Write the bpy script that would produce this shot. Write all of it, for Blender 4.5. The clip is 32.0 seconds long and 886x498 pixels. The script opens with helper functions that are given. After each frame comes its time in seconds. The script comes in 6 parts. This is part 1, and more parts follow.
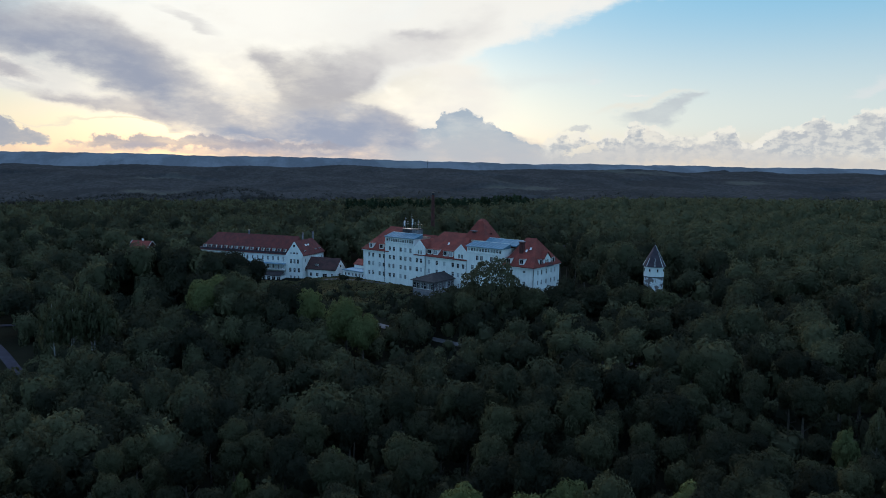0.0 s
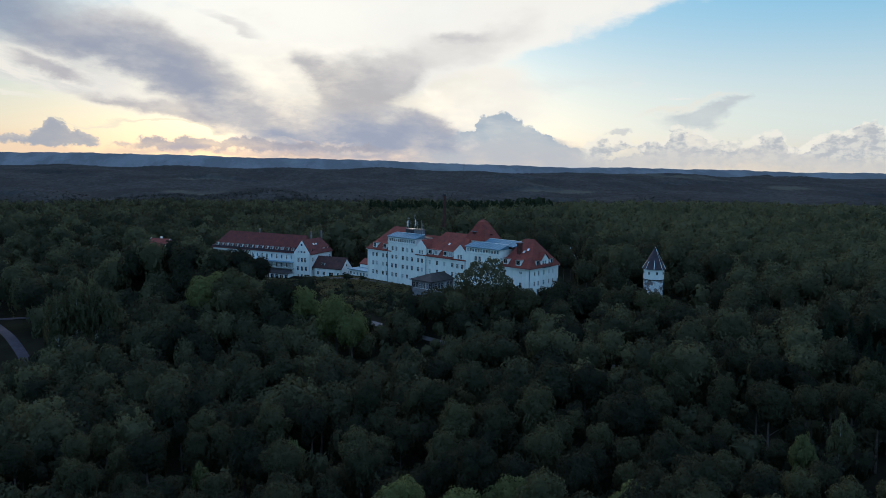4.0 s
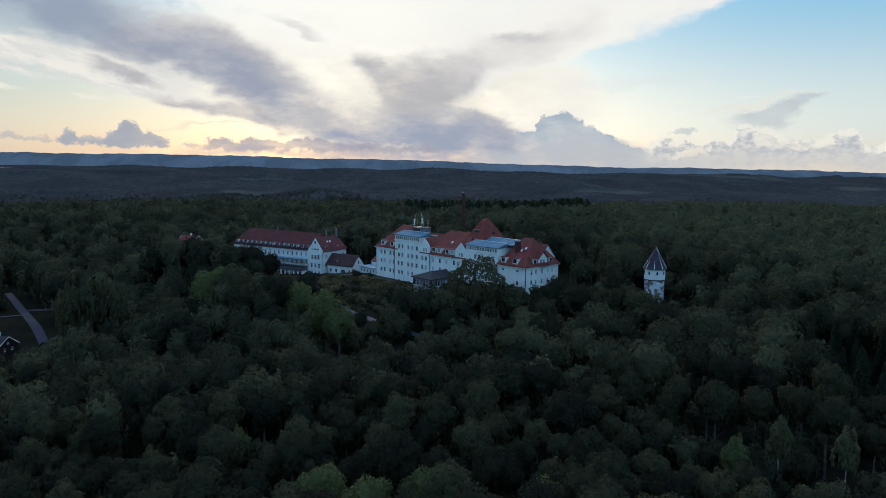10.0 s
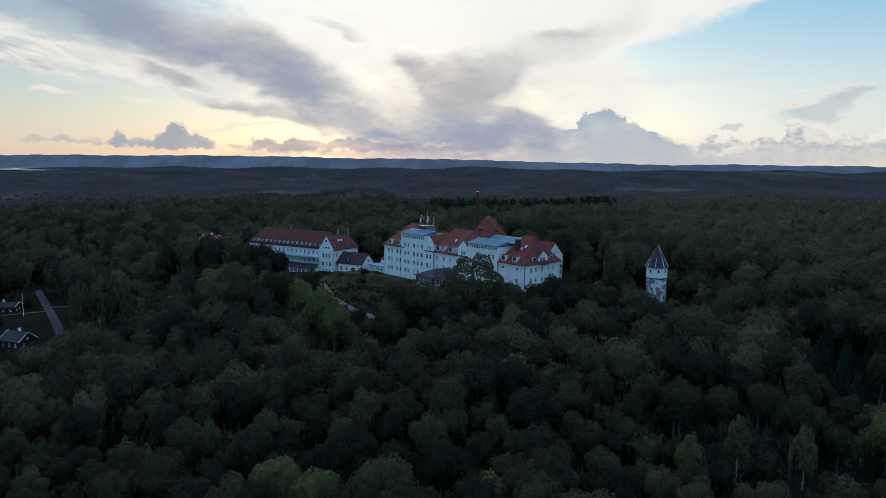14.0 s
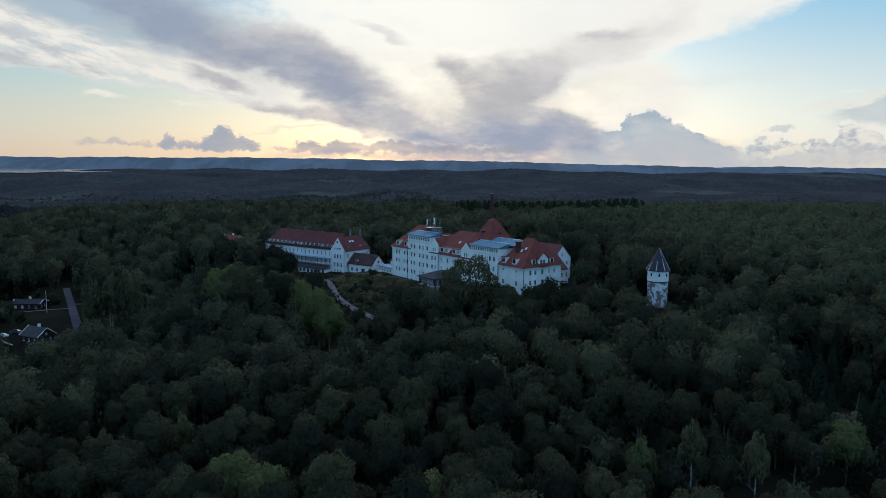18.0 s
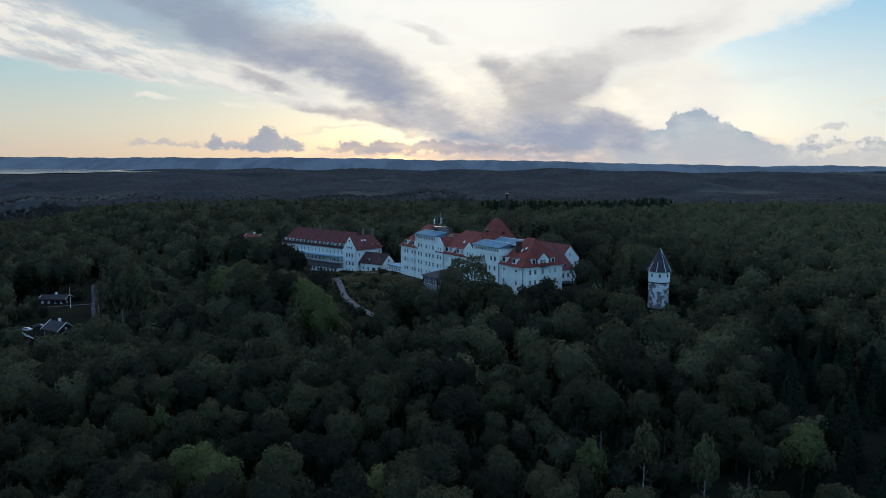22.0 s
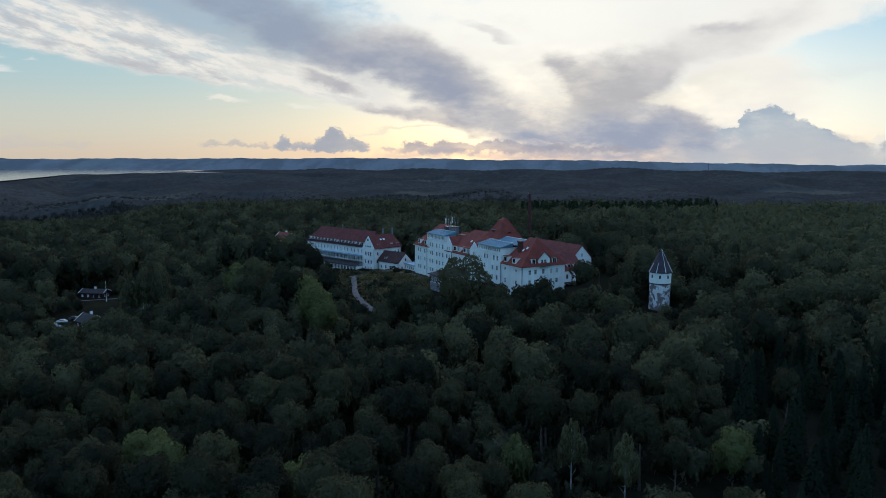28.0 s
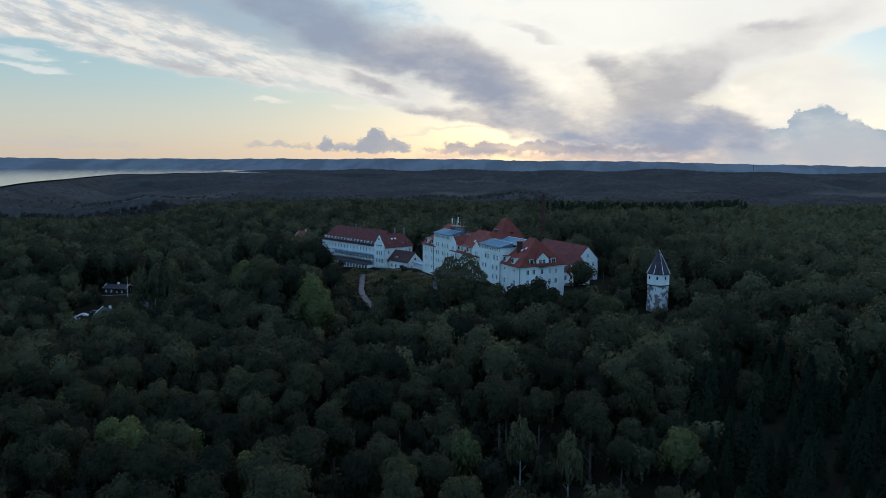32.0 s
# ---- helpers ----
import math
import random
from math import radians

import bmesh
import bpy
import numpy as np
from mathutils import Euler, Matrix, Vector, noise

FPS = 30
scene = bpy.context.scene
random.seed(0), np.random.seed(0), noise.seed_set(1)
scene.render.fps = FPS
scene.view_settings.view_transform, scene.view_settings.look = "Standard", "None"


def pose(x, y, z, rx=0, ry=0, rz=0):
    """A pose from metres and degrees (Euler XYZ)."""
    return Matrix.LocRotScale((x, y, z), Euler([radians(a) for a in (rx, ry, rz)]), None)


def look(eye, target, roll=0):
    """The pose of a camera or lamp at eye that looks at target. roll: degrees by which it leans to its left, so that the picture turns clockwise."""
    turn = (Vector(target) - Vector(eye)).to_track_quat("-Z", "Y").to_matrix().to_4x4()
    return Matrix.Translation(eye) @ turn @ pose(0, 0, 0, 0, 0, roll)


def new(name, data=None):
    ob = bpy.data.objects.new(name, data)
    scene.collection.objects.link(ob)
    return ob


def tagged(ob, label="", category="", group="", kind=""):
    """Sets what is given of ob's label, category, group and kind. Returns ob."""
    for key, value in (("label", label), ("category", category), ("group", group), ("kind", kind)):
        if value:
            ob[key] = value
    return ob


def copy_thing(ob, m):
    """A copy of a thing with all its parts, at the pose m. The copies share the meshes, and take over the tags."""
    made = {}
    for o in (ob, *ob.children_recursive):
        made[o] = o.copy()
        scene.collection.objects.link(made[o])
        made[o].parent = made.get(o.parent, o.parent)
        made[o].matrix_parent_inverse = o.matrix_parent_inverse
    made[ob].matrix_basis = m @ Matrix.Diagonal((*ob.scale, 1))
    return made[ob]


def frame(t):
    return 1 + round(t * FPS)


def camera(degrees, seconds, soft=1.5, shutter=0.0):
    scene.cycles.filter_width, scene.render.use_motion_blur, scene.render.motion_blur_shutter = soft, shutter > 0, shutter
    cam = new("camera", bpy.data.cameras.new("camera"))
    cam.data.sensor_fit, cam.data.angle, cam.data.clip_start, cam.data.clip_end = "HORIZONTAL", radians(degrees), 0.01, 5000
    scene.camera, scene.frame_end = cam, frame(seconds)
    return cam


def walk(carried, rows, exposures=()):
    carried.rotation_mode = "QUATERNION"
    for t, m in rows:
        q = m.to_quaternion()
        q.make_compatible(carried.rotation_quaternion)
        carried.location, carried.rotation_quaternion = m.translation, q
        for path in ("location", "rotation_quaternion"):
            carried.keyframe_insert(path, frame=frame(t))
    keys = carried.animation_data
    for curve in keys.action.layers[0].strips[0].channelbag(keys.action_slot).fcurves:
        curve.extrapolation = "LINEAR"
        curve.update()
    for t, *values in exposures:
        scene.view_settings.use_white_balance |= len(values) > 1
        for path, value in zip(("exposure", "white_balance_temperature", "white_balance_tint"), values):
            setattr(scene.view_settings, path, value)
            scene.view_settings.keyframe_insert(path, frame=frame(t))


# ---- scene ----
cam = camera(64.0, 32.0, 0.9)
PATH = [  # seconds, x, y, z, turn, tilt, roll
    (0, -44.755, 16.751, 47.400, -8.939, -7.062, 0.682),
    (1, -41.406, 15.882, 47.212, -8.169, -6.991, 0.796),
    (2, -38.043, 15.061, 47.050, -7.368, -6.943, 0.896),
    (3, -34.666, 14.288, 46.912, -6.626, -6.917, 0.966),
    (6, -24.459, 12.263, 46.626, -4.268, -6.826, 0.982),
    (7, -21.034, 11.684, 46.569, -3.463, -6.864, 1.014),
    (8, -17.598, 11.153, 46.529, -2.713, -6.818, 1.036),
    (9, -14.151, 10.670, 46.504, -1.922, -6.848, 1.003),
    (10, -10.695, 10.234, 46.494, -1.105, -6.914, 0.901),
    (11, -7.230, 9.846, 46.495, -0.299, -6.961, 0.786),
    (12, -3.757, 9.503, 46.508, 0.480, -6.976, 0.665),
    (13, -0.275, 9.208, 46.530, 1.345, -7.049, 0.535),
    (16, 10.211, 8.594, 46.641, 3.898, -6.989, 0.305),
    (17, 13.718, 8.480, 46.687, 4.728, -6.975, 0.339),
    (18, 17.230, 8.409, 46.736, 5.550, -6.899, 0.420),
    (19, 20.747, 8.382, 46.786, 6.385, -6.890, 0.455),
    (20, 24.267, 8.398, 46.835, 7.190, -6.887, 0.437),
    (21, 27.791, 8.456, 46.883, 8.036, -6.933, 0.374),
    (22, 31.318, 8.556, 46.927, 8.925, -6.952, 0.290),
    (23, 34.847, 8.697, 46.966, 9.765, -6.967, 0.208),
    (24, 38.377, 8.878, 47.000, 10.630, -6.963, 0.134),
    (25, 41.909, 9.099, 47.025, 11.499, -6.967, 0.095),
    (28, 52.504, 9.992, 47.043, 14.040, -6.974, 0.112),
    (29, 56.034, 10.363, 47.024, 14.888, -6.990, 0.101),
    (30, 59.562, 10.771, 46.990, 15.745, -6.978, 0.119),
    (31, 63.088, 11.213, 46.940, 16.548, -6.990, 0.174),
    (32, 66.611, 11.688, 46.872, 17.312, -6.924, 0.238),
]


def heading(x, y, z, turn, tilt, roll):
    a, b = radians(turn), radians(tilt)
    way = Vector((-math.sin(a) * math.cos(b), math.cos(a) * math.cos(b), math.sin(b)))
    return look((x, y, z), Vector((x, y, z)) + way, roll)


walk(cam, [(row[0], heading(*row[1:])) for row in PATH], [(0, -0.2), (32, -0.22)])

# ---- light ----
world = bpy.data.worlds.new("dusk_sky")
world.use_nodes = True
SUN_AZ, SUN_EL = -4.0, 11.0   # degrees right of +y, and up


class Nodes:
    """Small helper that adds nodes and links to one tree."""

    def __init__(self, tree):
        self.tree = tree
        tree.nodes.clear()

    def add(self, kind, sockets=()):
        n = self.tree.nodes.new(kind)
        for key, v in dict(sockets).items():
            if isinstance(v, bpy.types.NodeSocket):
                self.tree.links.new(v, n.inputs[key])
            else:
                n.inputs[key].default_value = v
        return n

    def math(self, op, a, b=0.0, c=0.0):
        n = self.add("ShaderNodeMath", {0: a, 1: b, 2: c})
        n.operation = op
        return n.outputs[0]

    def vector(self, op, a, b=(0, 0, 0)):
        n = self.add("ShaderNodeVectorMath", {0: a, 1: b})
        n.operation = op
        return n.outputs["Value" if op == "LENGTH" else 0]

    def scaled(self, a, s):
        n = self.add("ShaderNodeVectorMath", {0: a})
        n.operation = "SCALE"
        n.inputs[3].default_value = s
        return n.outputs[0]

    def mapping(self, vec, place=(0, 0, 0), turn=0.0, scale=(1, 1, 1), inverse=False):
        n = self.add("ShaderNodeMapping")
        n.vector_type = "TEXTURE" if inverse else "POINT"
        self.tree.links.new(vec, n.inputs[0])
        n.inputs[1].default_value, n.inputs[2].default_value, n.inputs[3].default_value = place, (0, 0, radians(turn)), scale
        return n.outputs[0]

    def mix(self, fac, a, b):
        n = self.tree.nodes.new("ShaderNodeMix")
        n.data_type = "RGBA"
        for key, v in ((0, fac), (6, a), (7, b)):
            if isinstance(v, bpy.types.NodeSocket):
                self.tree.links.new(v, n.inputs[key])
            else:
                n.inputs[key].default_value = v
        return n.outputs[2]

    def ramp(self, x, lo, hi, a=0.0, b=1.0, smooth=True):
        n = self.add("ShaderNodeMapRange", {0: x, 1: lo, 2: hi, 3: a, 4: b})
        n.interpolation_type = "SMOOTHSTEP" if smooth else "LINEAR"
        return n.outputs[0]

    def noise(self, vec, scale, detail=3.0, rough=0.55, out=0):
        n = self.add("ShaderNodeTexNoise", {"Vector": vec, "Scale": scale, "Detail": detail, "Roughness": rough})
        return n.outputs[out]


def rgb(r, g, b):
    return (r, g, b, 1.0)


def srgb(r, g, b):
    return tuple((v / 255 / 12.92) if v < 10 else ((v / 255 + 0.055) / 1.055) ** 2.4 for v in (r, g, b)) + (1.0,)


def build_sky():
    k = Nodes(world.node_tree)
    out = k.add("ShaderNodeOutputWorld")
    ways = k.add("ShaderNodeTexCoord").outputs["Generated"]
    sep = k.add("ShaderNodeSeparateXYZ", {0: ways}).outputs
    az = k.math("MULTIPLY", k.math("ARCTAN2", sep[0], sep[1]), 57.29578)
    el = k.math("MULTIPLY", k.math("ARCSINE", sep[2]), 57.29578)
    flat = k.add("ShaderNodeCombineXYZ", {0: az, 1: el, 2: 0.0}).outputs[0]
    sky = k.add("ShaderNodeTexSky")
    sky.sky_type, sky.sun_disc = "NISHITA", False
    sky.sun_elevation, sky.sun_rotation = radians(SUN_EL), radians(SUN_AZ)
    sky.air_density, sky.dust_density, sky.ozone_density = 1.0, 1.5, 2.0
    air = k.scaled(sky.outputs[0], 0.70)
    # thin high veil that pales the lower sky
    cover = k.ramp(el, 14.0, 32.0, 0.967, 0.0)
    west = k.mix(k.ramp(el, 0.0, 3.2), rgb(0.64, 0.56, 0.48), rgb(0.57, 0.60, 0.56))
    west = k.mix(k.ramp(el, 2.5, 7.0), west, rgb(0.40, 0.58, 0.64))
    west = k.mix(k.ramp(el, 6.0, 12.0), west, rgb(0.24, 0.46, 0.66))
    north = k.mix(k.ramp(el, 0.0, 3.2), rgb(0.74, 0.70, 0.64), rgb(0.66, 0.76, 0.78))
    north = k.mix(k.ramp(el, 3.0, 13.0), north, rgb(0.22, 0.54, 0.79))
    veil = k.mix(k.ramp(az, -22.0, 14.0), west, north)
    off_sun = k.math("ABSOLUTE", k.math("ADD", az, -SUN_AZ))
    veil = k.mix(k.ramp(off_sun, 60.0, 110.0), veil, rgb(0.135, 0.41, 0.57))
    colour = k.mix(cover, air, veil)

    # wind-drawn warps of the cloud plan, in degrees
    def warp(scale, amount, stretch, turn, detail=4.0):
        n = k.noise(k.mapping(flat, (0, 0, 0), turn, stretch), scale, detail, 0.6, out=1)
        return k.scaled(k.vector("SUBTRACT", n, (0.5, 0.5, 0.5)), amount)

    soft = k.vector("ADD", flat, warp(0.16, 4.5, (0.8, 1.6, 1), 18, 6.0))
    streaky = k.vector("ADD", flat, warp(0.7, 1.6, (0.4, 1.6, 1), 22, 5.0))
    crisp = k.vector("ADD", flat, warp(1.3, 1.35, (1, 1.2, 1), 0, 6.0))
    lumpy = k.vector("ADD", flat, warp(0.9, 2.6, (1, 1.3, 1), 0, 7.0))
    uneven = k.ramp(k.noise(k.mapping(flat, (7, 2, 0), 20, (0.6, 1.5, 1)), 0.33, 6.0, 0.62), 0.32, 0.62, 0.66, 1.0)
    billows = k.ramp(k.noise(k.mapping(flat, (3, 1, 0), 0, (1, 1.5, 1)), 1.3, 6.0, 0.6), 0.40, 0.60, 0.45, 1.0)
    drawn = k.mapping(flat, (0, 0, 0), -14, (2.6, 0.75, 1), True)
    fine = k.ramp(k.noise(drawn, 1.1, 6.0, 0.62), 0.38, 0.60)
    patchy = k.ramp(k.noise(drawn, 0.8, 5.0, 0.6), 0.45, 0.62)

    def blob(space, x, y, rx, ry, turn, inner, outer):
        return k.ramp(k.vector("LENGTH", k.mapping(space, (x, y, 0), turn, (rx, ry, 1), True)), outer, inner)

    def cloud(space, x, y, rx, ry, turn, inner, outer, tone, amount, grain=None):
        nonlocal colour
        fac = k.math("MULTIPLY", blob(space, x, y, rx, ry, turn, inner, outer), amount)
        if grain is not None:
            fac = k.math("MULTIPLY", fac, grain)
        colour = k.mix(fac, colour, rgb(*tone))

    def layer(space, tone, amount, soft_low, soft_high, rows, grain=None):
        """A cloud between two edges that change with the azimuth: rows of azimuth, lower and upper edge in degrees."""
        nonlocal colour
        tree = bpy.data.node_groups.new("cloud", "ShaderNodeTree")
        for name, kind in (("Under", "NodeSocketColor"), ("Place", "NodeSocketVector"), ("Grain", "NodeSocketFloat")):
            tree.interface.new_socket(name, in_out="INPUT", socket_type=kind)
        tree.interface.new_socket("Colour", in_out="OUTPUT", socket_type="NodeSocketColor")
        g = Nodes(tree)
        given = g.add("NodeGroupInput").outputs
        x, y = g.add("ShaderNodeSeparateXYZ", {0: given[1]}).outputs[:2]
        first, last = rows[0][0], rows[-1][0]
        edge = g.add("ShaderNodeValToRGB", {0: g.ramp(x, first, last, smooth=False)})
        stops = edge.color_ramp.elements
        for i, (az_at, low, high) in enumerate(rows):
            at = (az_at - first) / (last - first)
            stop = stops[0] if i == 0 else stops[len(stops) - 1] if i == len(rows) - 1 else stops.new(at)
            stop.color = ((low + 5) / 30, (high + 5) / 30, 0.0 if i in (0, len(rows) - 1) else 1.0, 1.0)
        low, high, inside = g.add("ShaderNodeSeparateColor", {0: edge.outputs[0]}).outputs[:3]
        level = g.math("MULTIPLY_ADD", y, 1 / 30, 5 / 30)
        fac = g.math("MULTIPLY", g.ramp(g.math("SUBTRACT", level, low), -soft_low / 30, soft_low / 30), g.ramp(g.math("SUBTRACT", high, level), -soft_high / 30, soft_high / 30))
        fac = g.math("MULTIPLY", g.math("MULTIPLY", fac, inside), g.math("MULTIPLY", given[2], amount))
        g.add("NodeGroupOutput", {0: g.mix(fac, given[0], rgb(*tone))})
        n = k.tree.nodes.new("ShaderNodeGroup")
        n.node_tree = tree
        for i, socket in enumerate((colour, space, uneven if grain is None else grain)):
            k.tree.links.new(socket, n.inputs[i])
        colour = n.outputs[0]

    # cream light round and under the slate bands
    layer(soft, (1.05, 1.01, 0.93), 0.95, 1.2, 1, [(-34.5, 7.3, 7.4), (-29.9, 6.48, 7.57), (-24.1, 5.36, 8.9), (-19.1, 4.17, 10.65), (-12.9, 2.23, 11.24), (-3.8, 0.92, 11.88), (6.1, 1.06, 9.97), (8.8, 1.35, 8.85), (11.3, 2.12, 7.69), (15.1, 2.89, 5.79)])
    # bright veil round the hidden sun
    cloud(soft, -6.6, 16.13, 22.50, 9.94, 0, 0.45, 1.1, (1.13, 1.12, 1.05), 1.0)
    cloud(soft, 11.5, 11.33, 13.78, 2.68, 20, 0.75, 1.1, (1.08, 1.07, 1.00), 0.95)
    cloud(soft, 6.0, 8.38, 11.29, 2.16, 27, 0.6, 1.1, (1.05, 1.03, 0.95), 0.9)
    cloud(soft, 0.7, 5.51, 9.79, 3.46, 8, 0.2, 1.1, (0.92, 0.88, 0.78), 0.75)
    # white arm of the veil, reaching north
    layer(soft, (1.04, 1.03, 0.98), 0.95, 0.5, 2, [(-3.7, 4.29, 13.85), (3.6, 5.67, 14.19), (8.8, 8.02, 14.31), (11.2, 8.87, 14.33), (13.7, 9.46, 14.32), (16.1, 10.2, 14.28), (18.5, 10.78, 14.23), (20.8, 11.29, 14.15), (23.1, 12.1, 14.05), (24.9, 12.67, 13.96), (26.6, 13.43, 13.85)])
    # grey sheet over the western cirrus
    layer(soft, (0.5, 0.56, 0.62), 0.8, 1, 1, [(-43.8, 11.89, 13.9), (-40.8, 10.72, 14.24), (-36.6, 9.3, 14.45), (-31, 8.34, 13.8), (-27.4, 7.88, 12.88), (-22.6, 7.16, 11.47), (-17.6, 5.41, 9.92)])
    # ruffled white cirrus on the western side
    layer(streaky, (0.8, 0.8, 0.79), 0.75, 0.35, 0.9, [(-53.7, 8.83, 12.17), (-48.6, 8.34, 11.75), (-45.9, 8.01, 11.68), (-42.4, 7.41, 11.43), (-36.7, 6.5, 10.4), (-32.2, 5.99, 8.98), (-27.5, 5.47, 8), (-21.4, 4.53, 6.94), (-17.6, 4.14, 5.65)])
    layer(streaky, (1, 0.97, 0.9), 0.95, 0.3, 0.7, [(-53.6, 9.02, 11.81), (-48.6, 8.42, 11.36), (-45.9, 8.09, 11.28), (-42.4, 7.5, 11.22), (-36.7, 6.62, 10.18), (-32.2, 6.1, 8.86), (-27.5, 5.57, 7.88), (-21.4, 4.63, 6.82), (-17.6, 4.19, 5.53)], fine)
    layer(streaky, (0.56, 0.58, 0.63), 0.7, 0.3, 0.4, [(-50.4, 8.81, 10.56), (-46.8, 8.44, 10.17), (-43, 7.8, 10.13), (-38.9, 7.07, 9.16), (-34.5, 6.37, 8.08), (-31, 6.19, 7.19), (-27.5, 6, 6.83)], patchy)
    layer(streaky, (0.5, 0.5, 0.55), 0.55, 0.15, 0.2, [(-40.6, 7.31, 7.75), (-38, 6.89, 7.34), (-35.6, 6.48, 6.85), (-32.7, 6.04, 6.32), (-30.8, 6.01, 6.19)], fine)
    # long slate bands
    layer(soft, (0.53, 0.53, 0.575), 0.9, 0.5, 1.1, [(-25.3, 7.75, 11.03), (-22.5, 7.43, 10.42), (-20.3, 7.31, 10.48), (-17.9, 6.24, 10.55), (-16.3, 5.32, 9.97), (-14.3, 4.36, 8.98), (-12.4, 2.51, 7.81), (-11.1, 2.31, 6.99), (-8.4, 1.91, 5.18), (-6.1, 1.36, 4.1), (-3.8, 1.04, 3.76), (1.1, 0.75, 3.73), (3.6, 0.78, 3.73), (6.3, 0.94, 2.92), (7.3, 0.95, 1.57)])
    layer(soft, (0.30, 0.36, 0.50), 0.7, 0.7, 1.4, [(-34.3, 11.85, 14), (-32.1, 11.11, 13.51), (-29.8, 10.1, 12.99), (-27.4, 8.93, 12.44), (-25, 8.06, 11.18), (-22.1, 7.66, 9.67), (-20.1, 7.27, 9.49), (-17.9, 6.3, 9.09), (-14.9, 5, 7.85), (-12.4, 3.99, 6.47), (-9.5, 2.94, 4.79)])
    layer(soft, (0.48, 0.475, 0.53), 0.8, 0.25, 0.3, [(-25.4, 6.08, 7.36), (-23.7, 6.02, 7.13), (-21.9, 5.95, 6.78), (-20.2, 5.66, 6.08)])
    layer(soft, (0.5, 0.485, 0.535), 0.85, 0.3, 0.5, [(-22.1, 4.88, 5.32), (-19.9, 4.56, 5.11), (-18, 3.86, 4.84), (-16, 3.29, 4.51), (-13.3, 2.41, 3.96), (-10.7, 2.11, 2.9)])
    # wedge of cloud over the slate bank, with its arm to the north
    layer(soft, (0.49, 0.485, 0.525), 0.85, 0.8, 1.0, [(-7.1, 7.54, 7.88), (-6, 6.67, 7.98), (-4.9, 5.31, 8.03), (-3.7, 3.81, 7.99), (-2.3, 3.32, 7.98), (0.1, 3.37, 7.95), (1.6, 4.3, 7.88), (2.6, 5.29, 7.67), (3.6, 6.03, 7.58), (5, 6.9, 7.61)])
    layer(soft, (0.74, 0.72, 0.72), 0.6, 0.9, 1.0, [(0.1, 5.94, 7.72), (2.3, 6.36, 8.25), (4.8, 7.13, 9.25), (6.8, 7.88, 9.87), (8.7, 8.5, 10.25), (11.2, 9.8, 10.96), (13.6, 10.96, 11.87)])
    layer(soft, (0.6, 0.59, 0.62), 0.7, 0.35, 0.45, [(4.2, 8.89, 9.43), (5.3, 9.09, 9.8), (6.7, 9.21, 10.19), (8.5, 9.51, 10.26), (10.3, 9.95, 10.32)])
    layer(streaky, (0.66, 0.65, 0.67), 0.6, 0.15, 0.25, [(-13.2, 10.61, 10.88), (-11.2, 9.98, 10.49), (-9.5, 9.4, 9.98), (-8, 8.91, 9.32)])
    layer(soft, (0.53, 0.53, 0.58), 0.85, 0.3, 0.4, [(0.8, 2.1, 3.44), (2.6, 2.44, 4.01), (4, 2.59, 3.86), (5.8, 2.3, 3.28), (7.2, 2.07, 2.44)])
    # blue bank low down
    layer(soft, (0.36, 0.42, 0.56), 0.85, 0.7, 0.7, [(-10.3, -1.5, 1.99), (-7.3, -1.5, 2.53), (-3.8, -1.5, 2.73), (-1.4, -1.5, 3.27), (1.1, -1.5, 3.49), (3.6, -1.5, 3.37), (6.3, -1.5, 2.3), (8.8, -1.5, 1.84), (11.4, -1.5, 1.87), (15.1, -1.5, 1.53), (19.3, -1.5, 0.96)])
    # peach light along the horizon
    layer(soft, (1, 0.73, 0.54), 0.6, 0.4, 0.5, [(-30, 0.28, 1.15), (-24.1, 0.26, 1.2), (-21.1, 0.31, 0.94), (-18.2, 0.27, 0.94), (-14, 0.22, 0.86), (-10.8, 0.17, 0.99), (-6.2, 0.11, 0.76), (-1.4, 0.05, 0.67), (2.3, 0.02, 0.47)])
    layer(soft, (0.95, 0.8, 0.69), 0.6, 0.12, 0.15, [(-7.1, 1.59, 1.78), (-5, 1.39, 1.63), (-2.3, 1.14, 1.38), (-0.4, 0.97, 1.27), (1.6, 1, 1.2)])
    # row of small heaps
    layer(crisp, (0.43, 0.425, 0.5), 0.85, 0.2, 0.14, [(-18.1, 0.83, 0.94), (-17.1, 0.73, 1.36), (-16.1, 0.71, 1.72), (-15.1, 0.71, 1.41), (-14, 0.7, 1.71), (-12.5, 0.71, 1.7), (-11.2, 0.75, 1.5), (-9.8, 0.75, 1.88), (-8.5, 0.8, 1.67), (-6.6, 0.78, 1.24), (-5, 0.76, 1.51), (-2.6, 0.75, 1.18), (-0.2, 0.73, 1.35), (2.1, 0.71, 0.96)])
    layer(soft, (0.56, 0.52, 0.57), 0.6, 0.15, 0.2, [(-20.1, 0.46, 0.89), (-15.1, 0.5, 0.96), (-8.5, 0.51, 1.04), (-1.4, 0.47, 1.01), (3.6, 0.48, 1.03)])
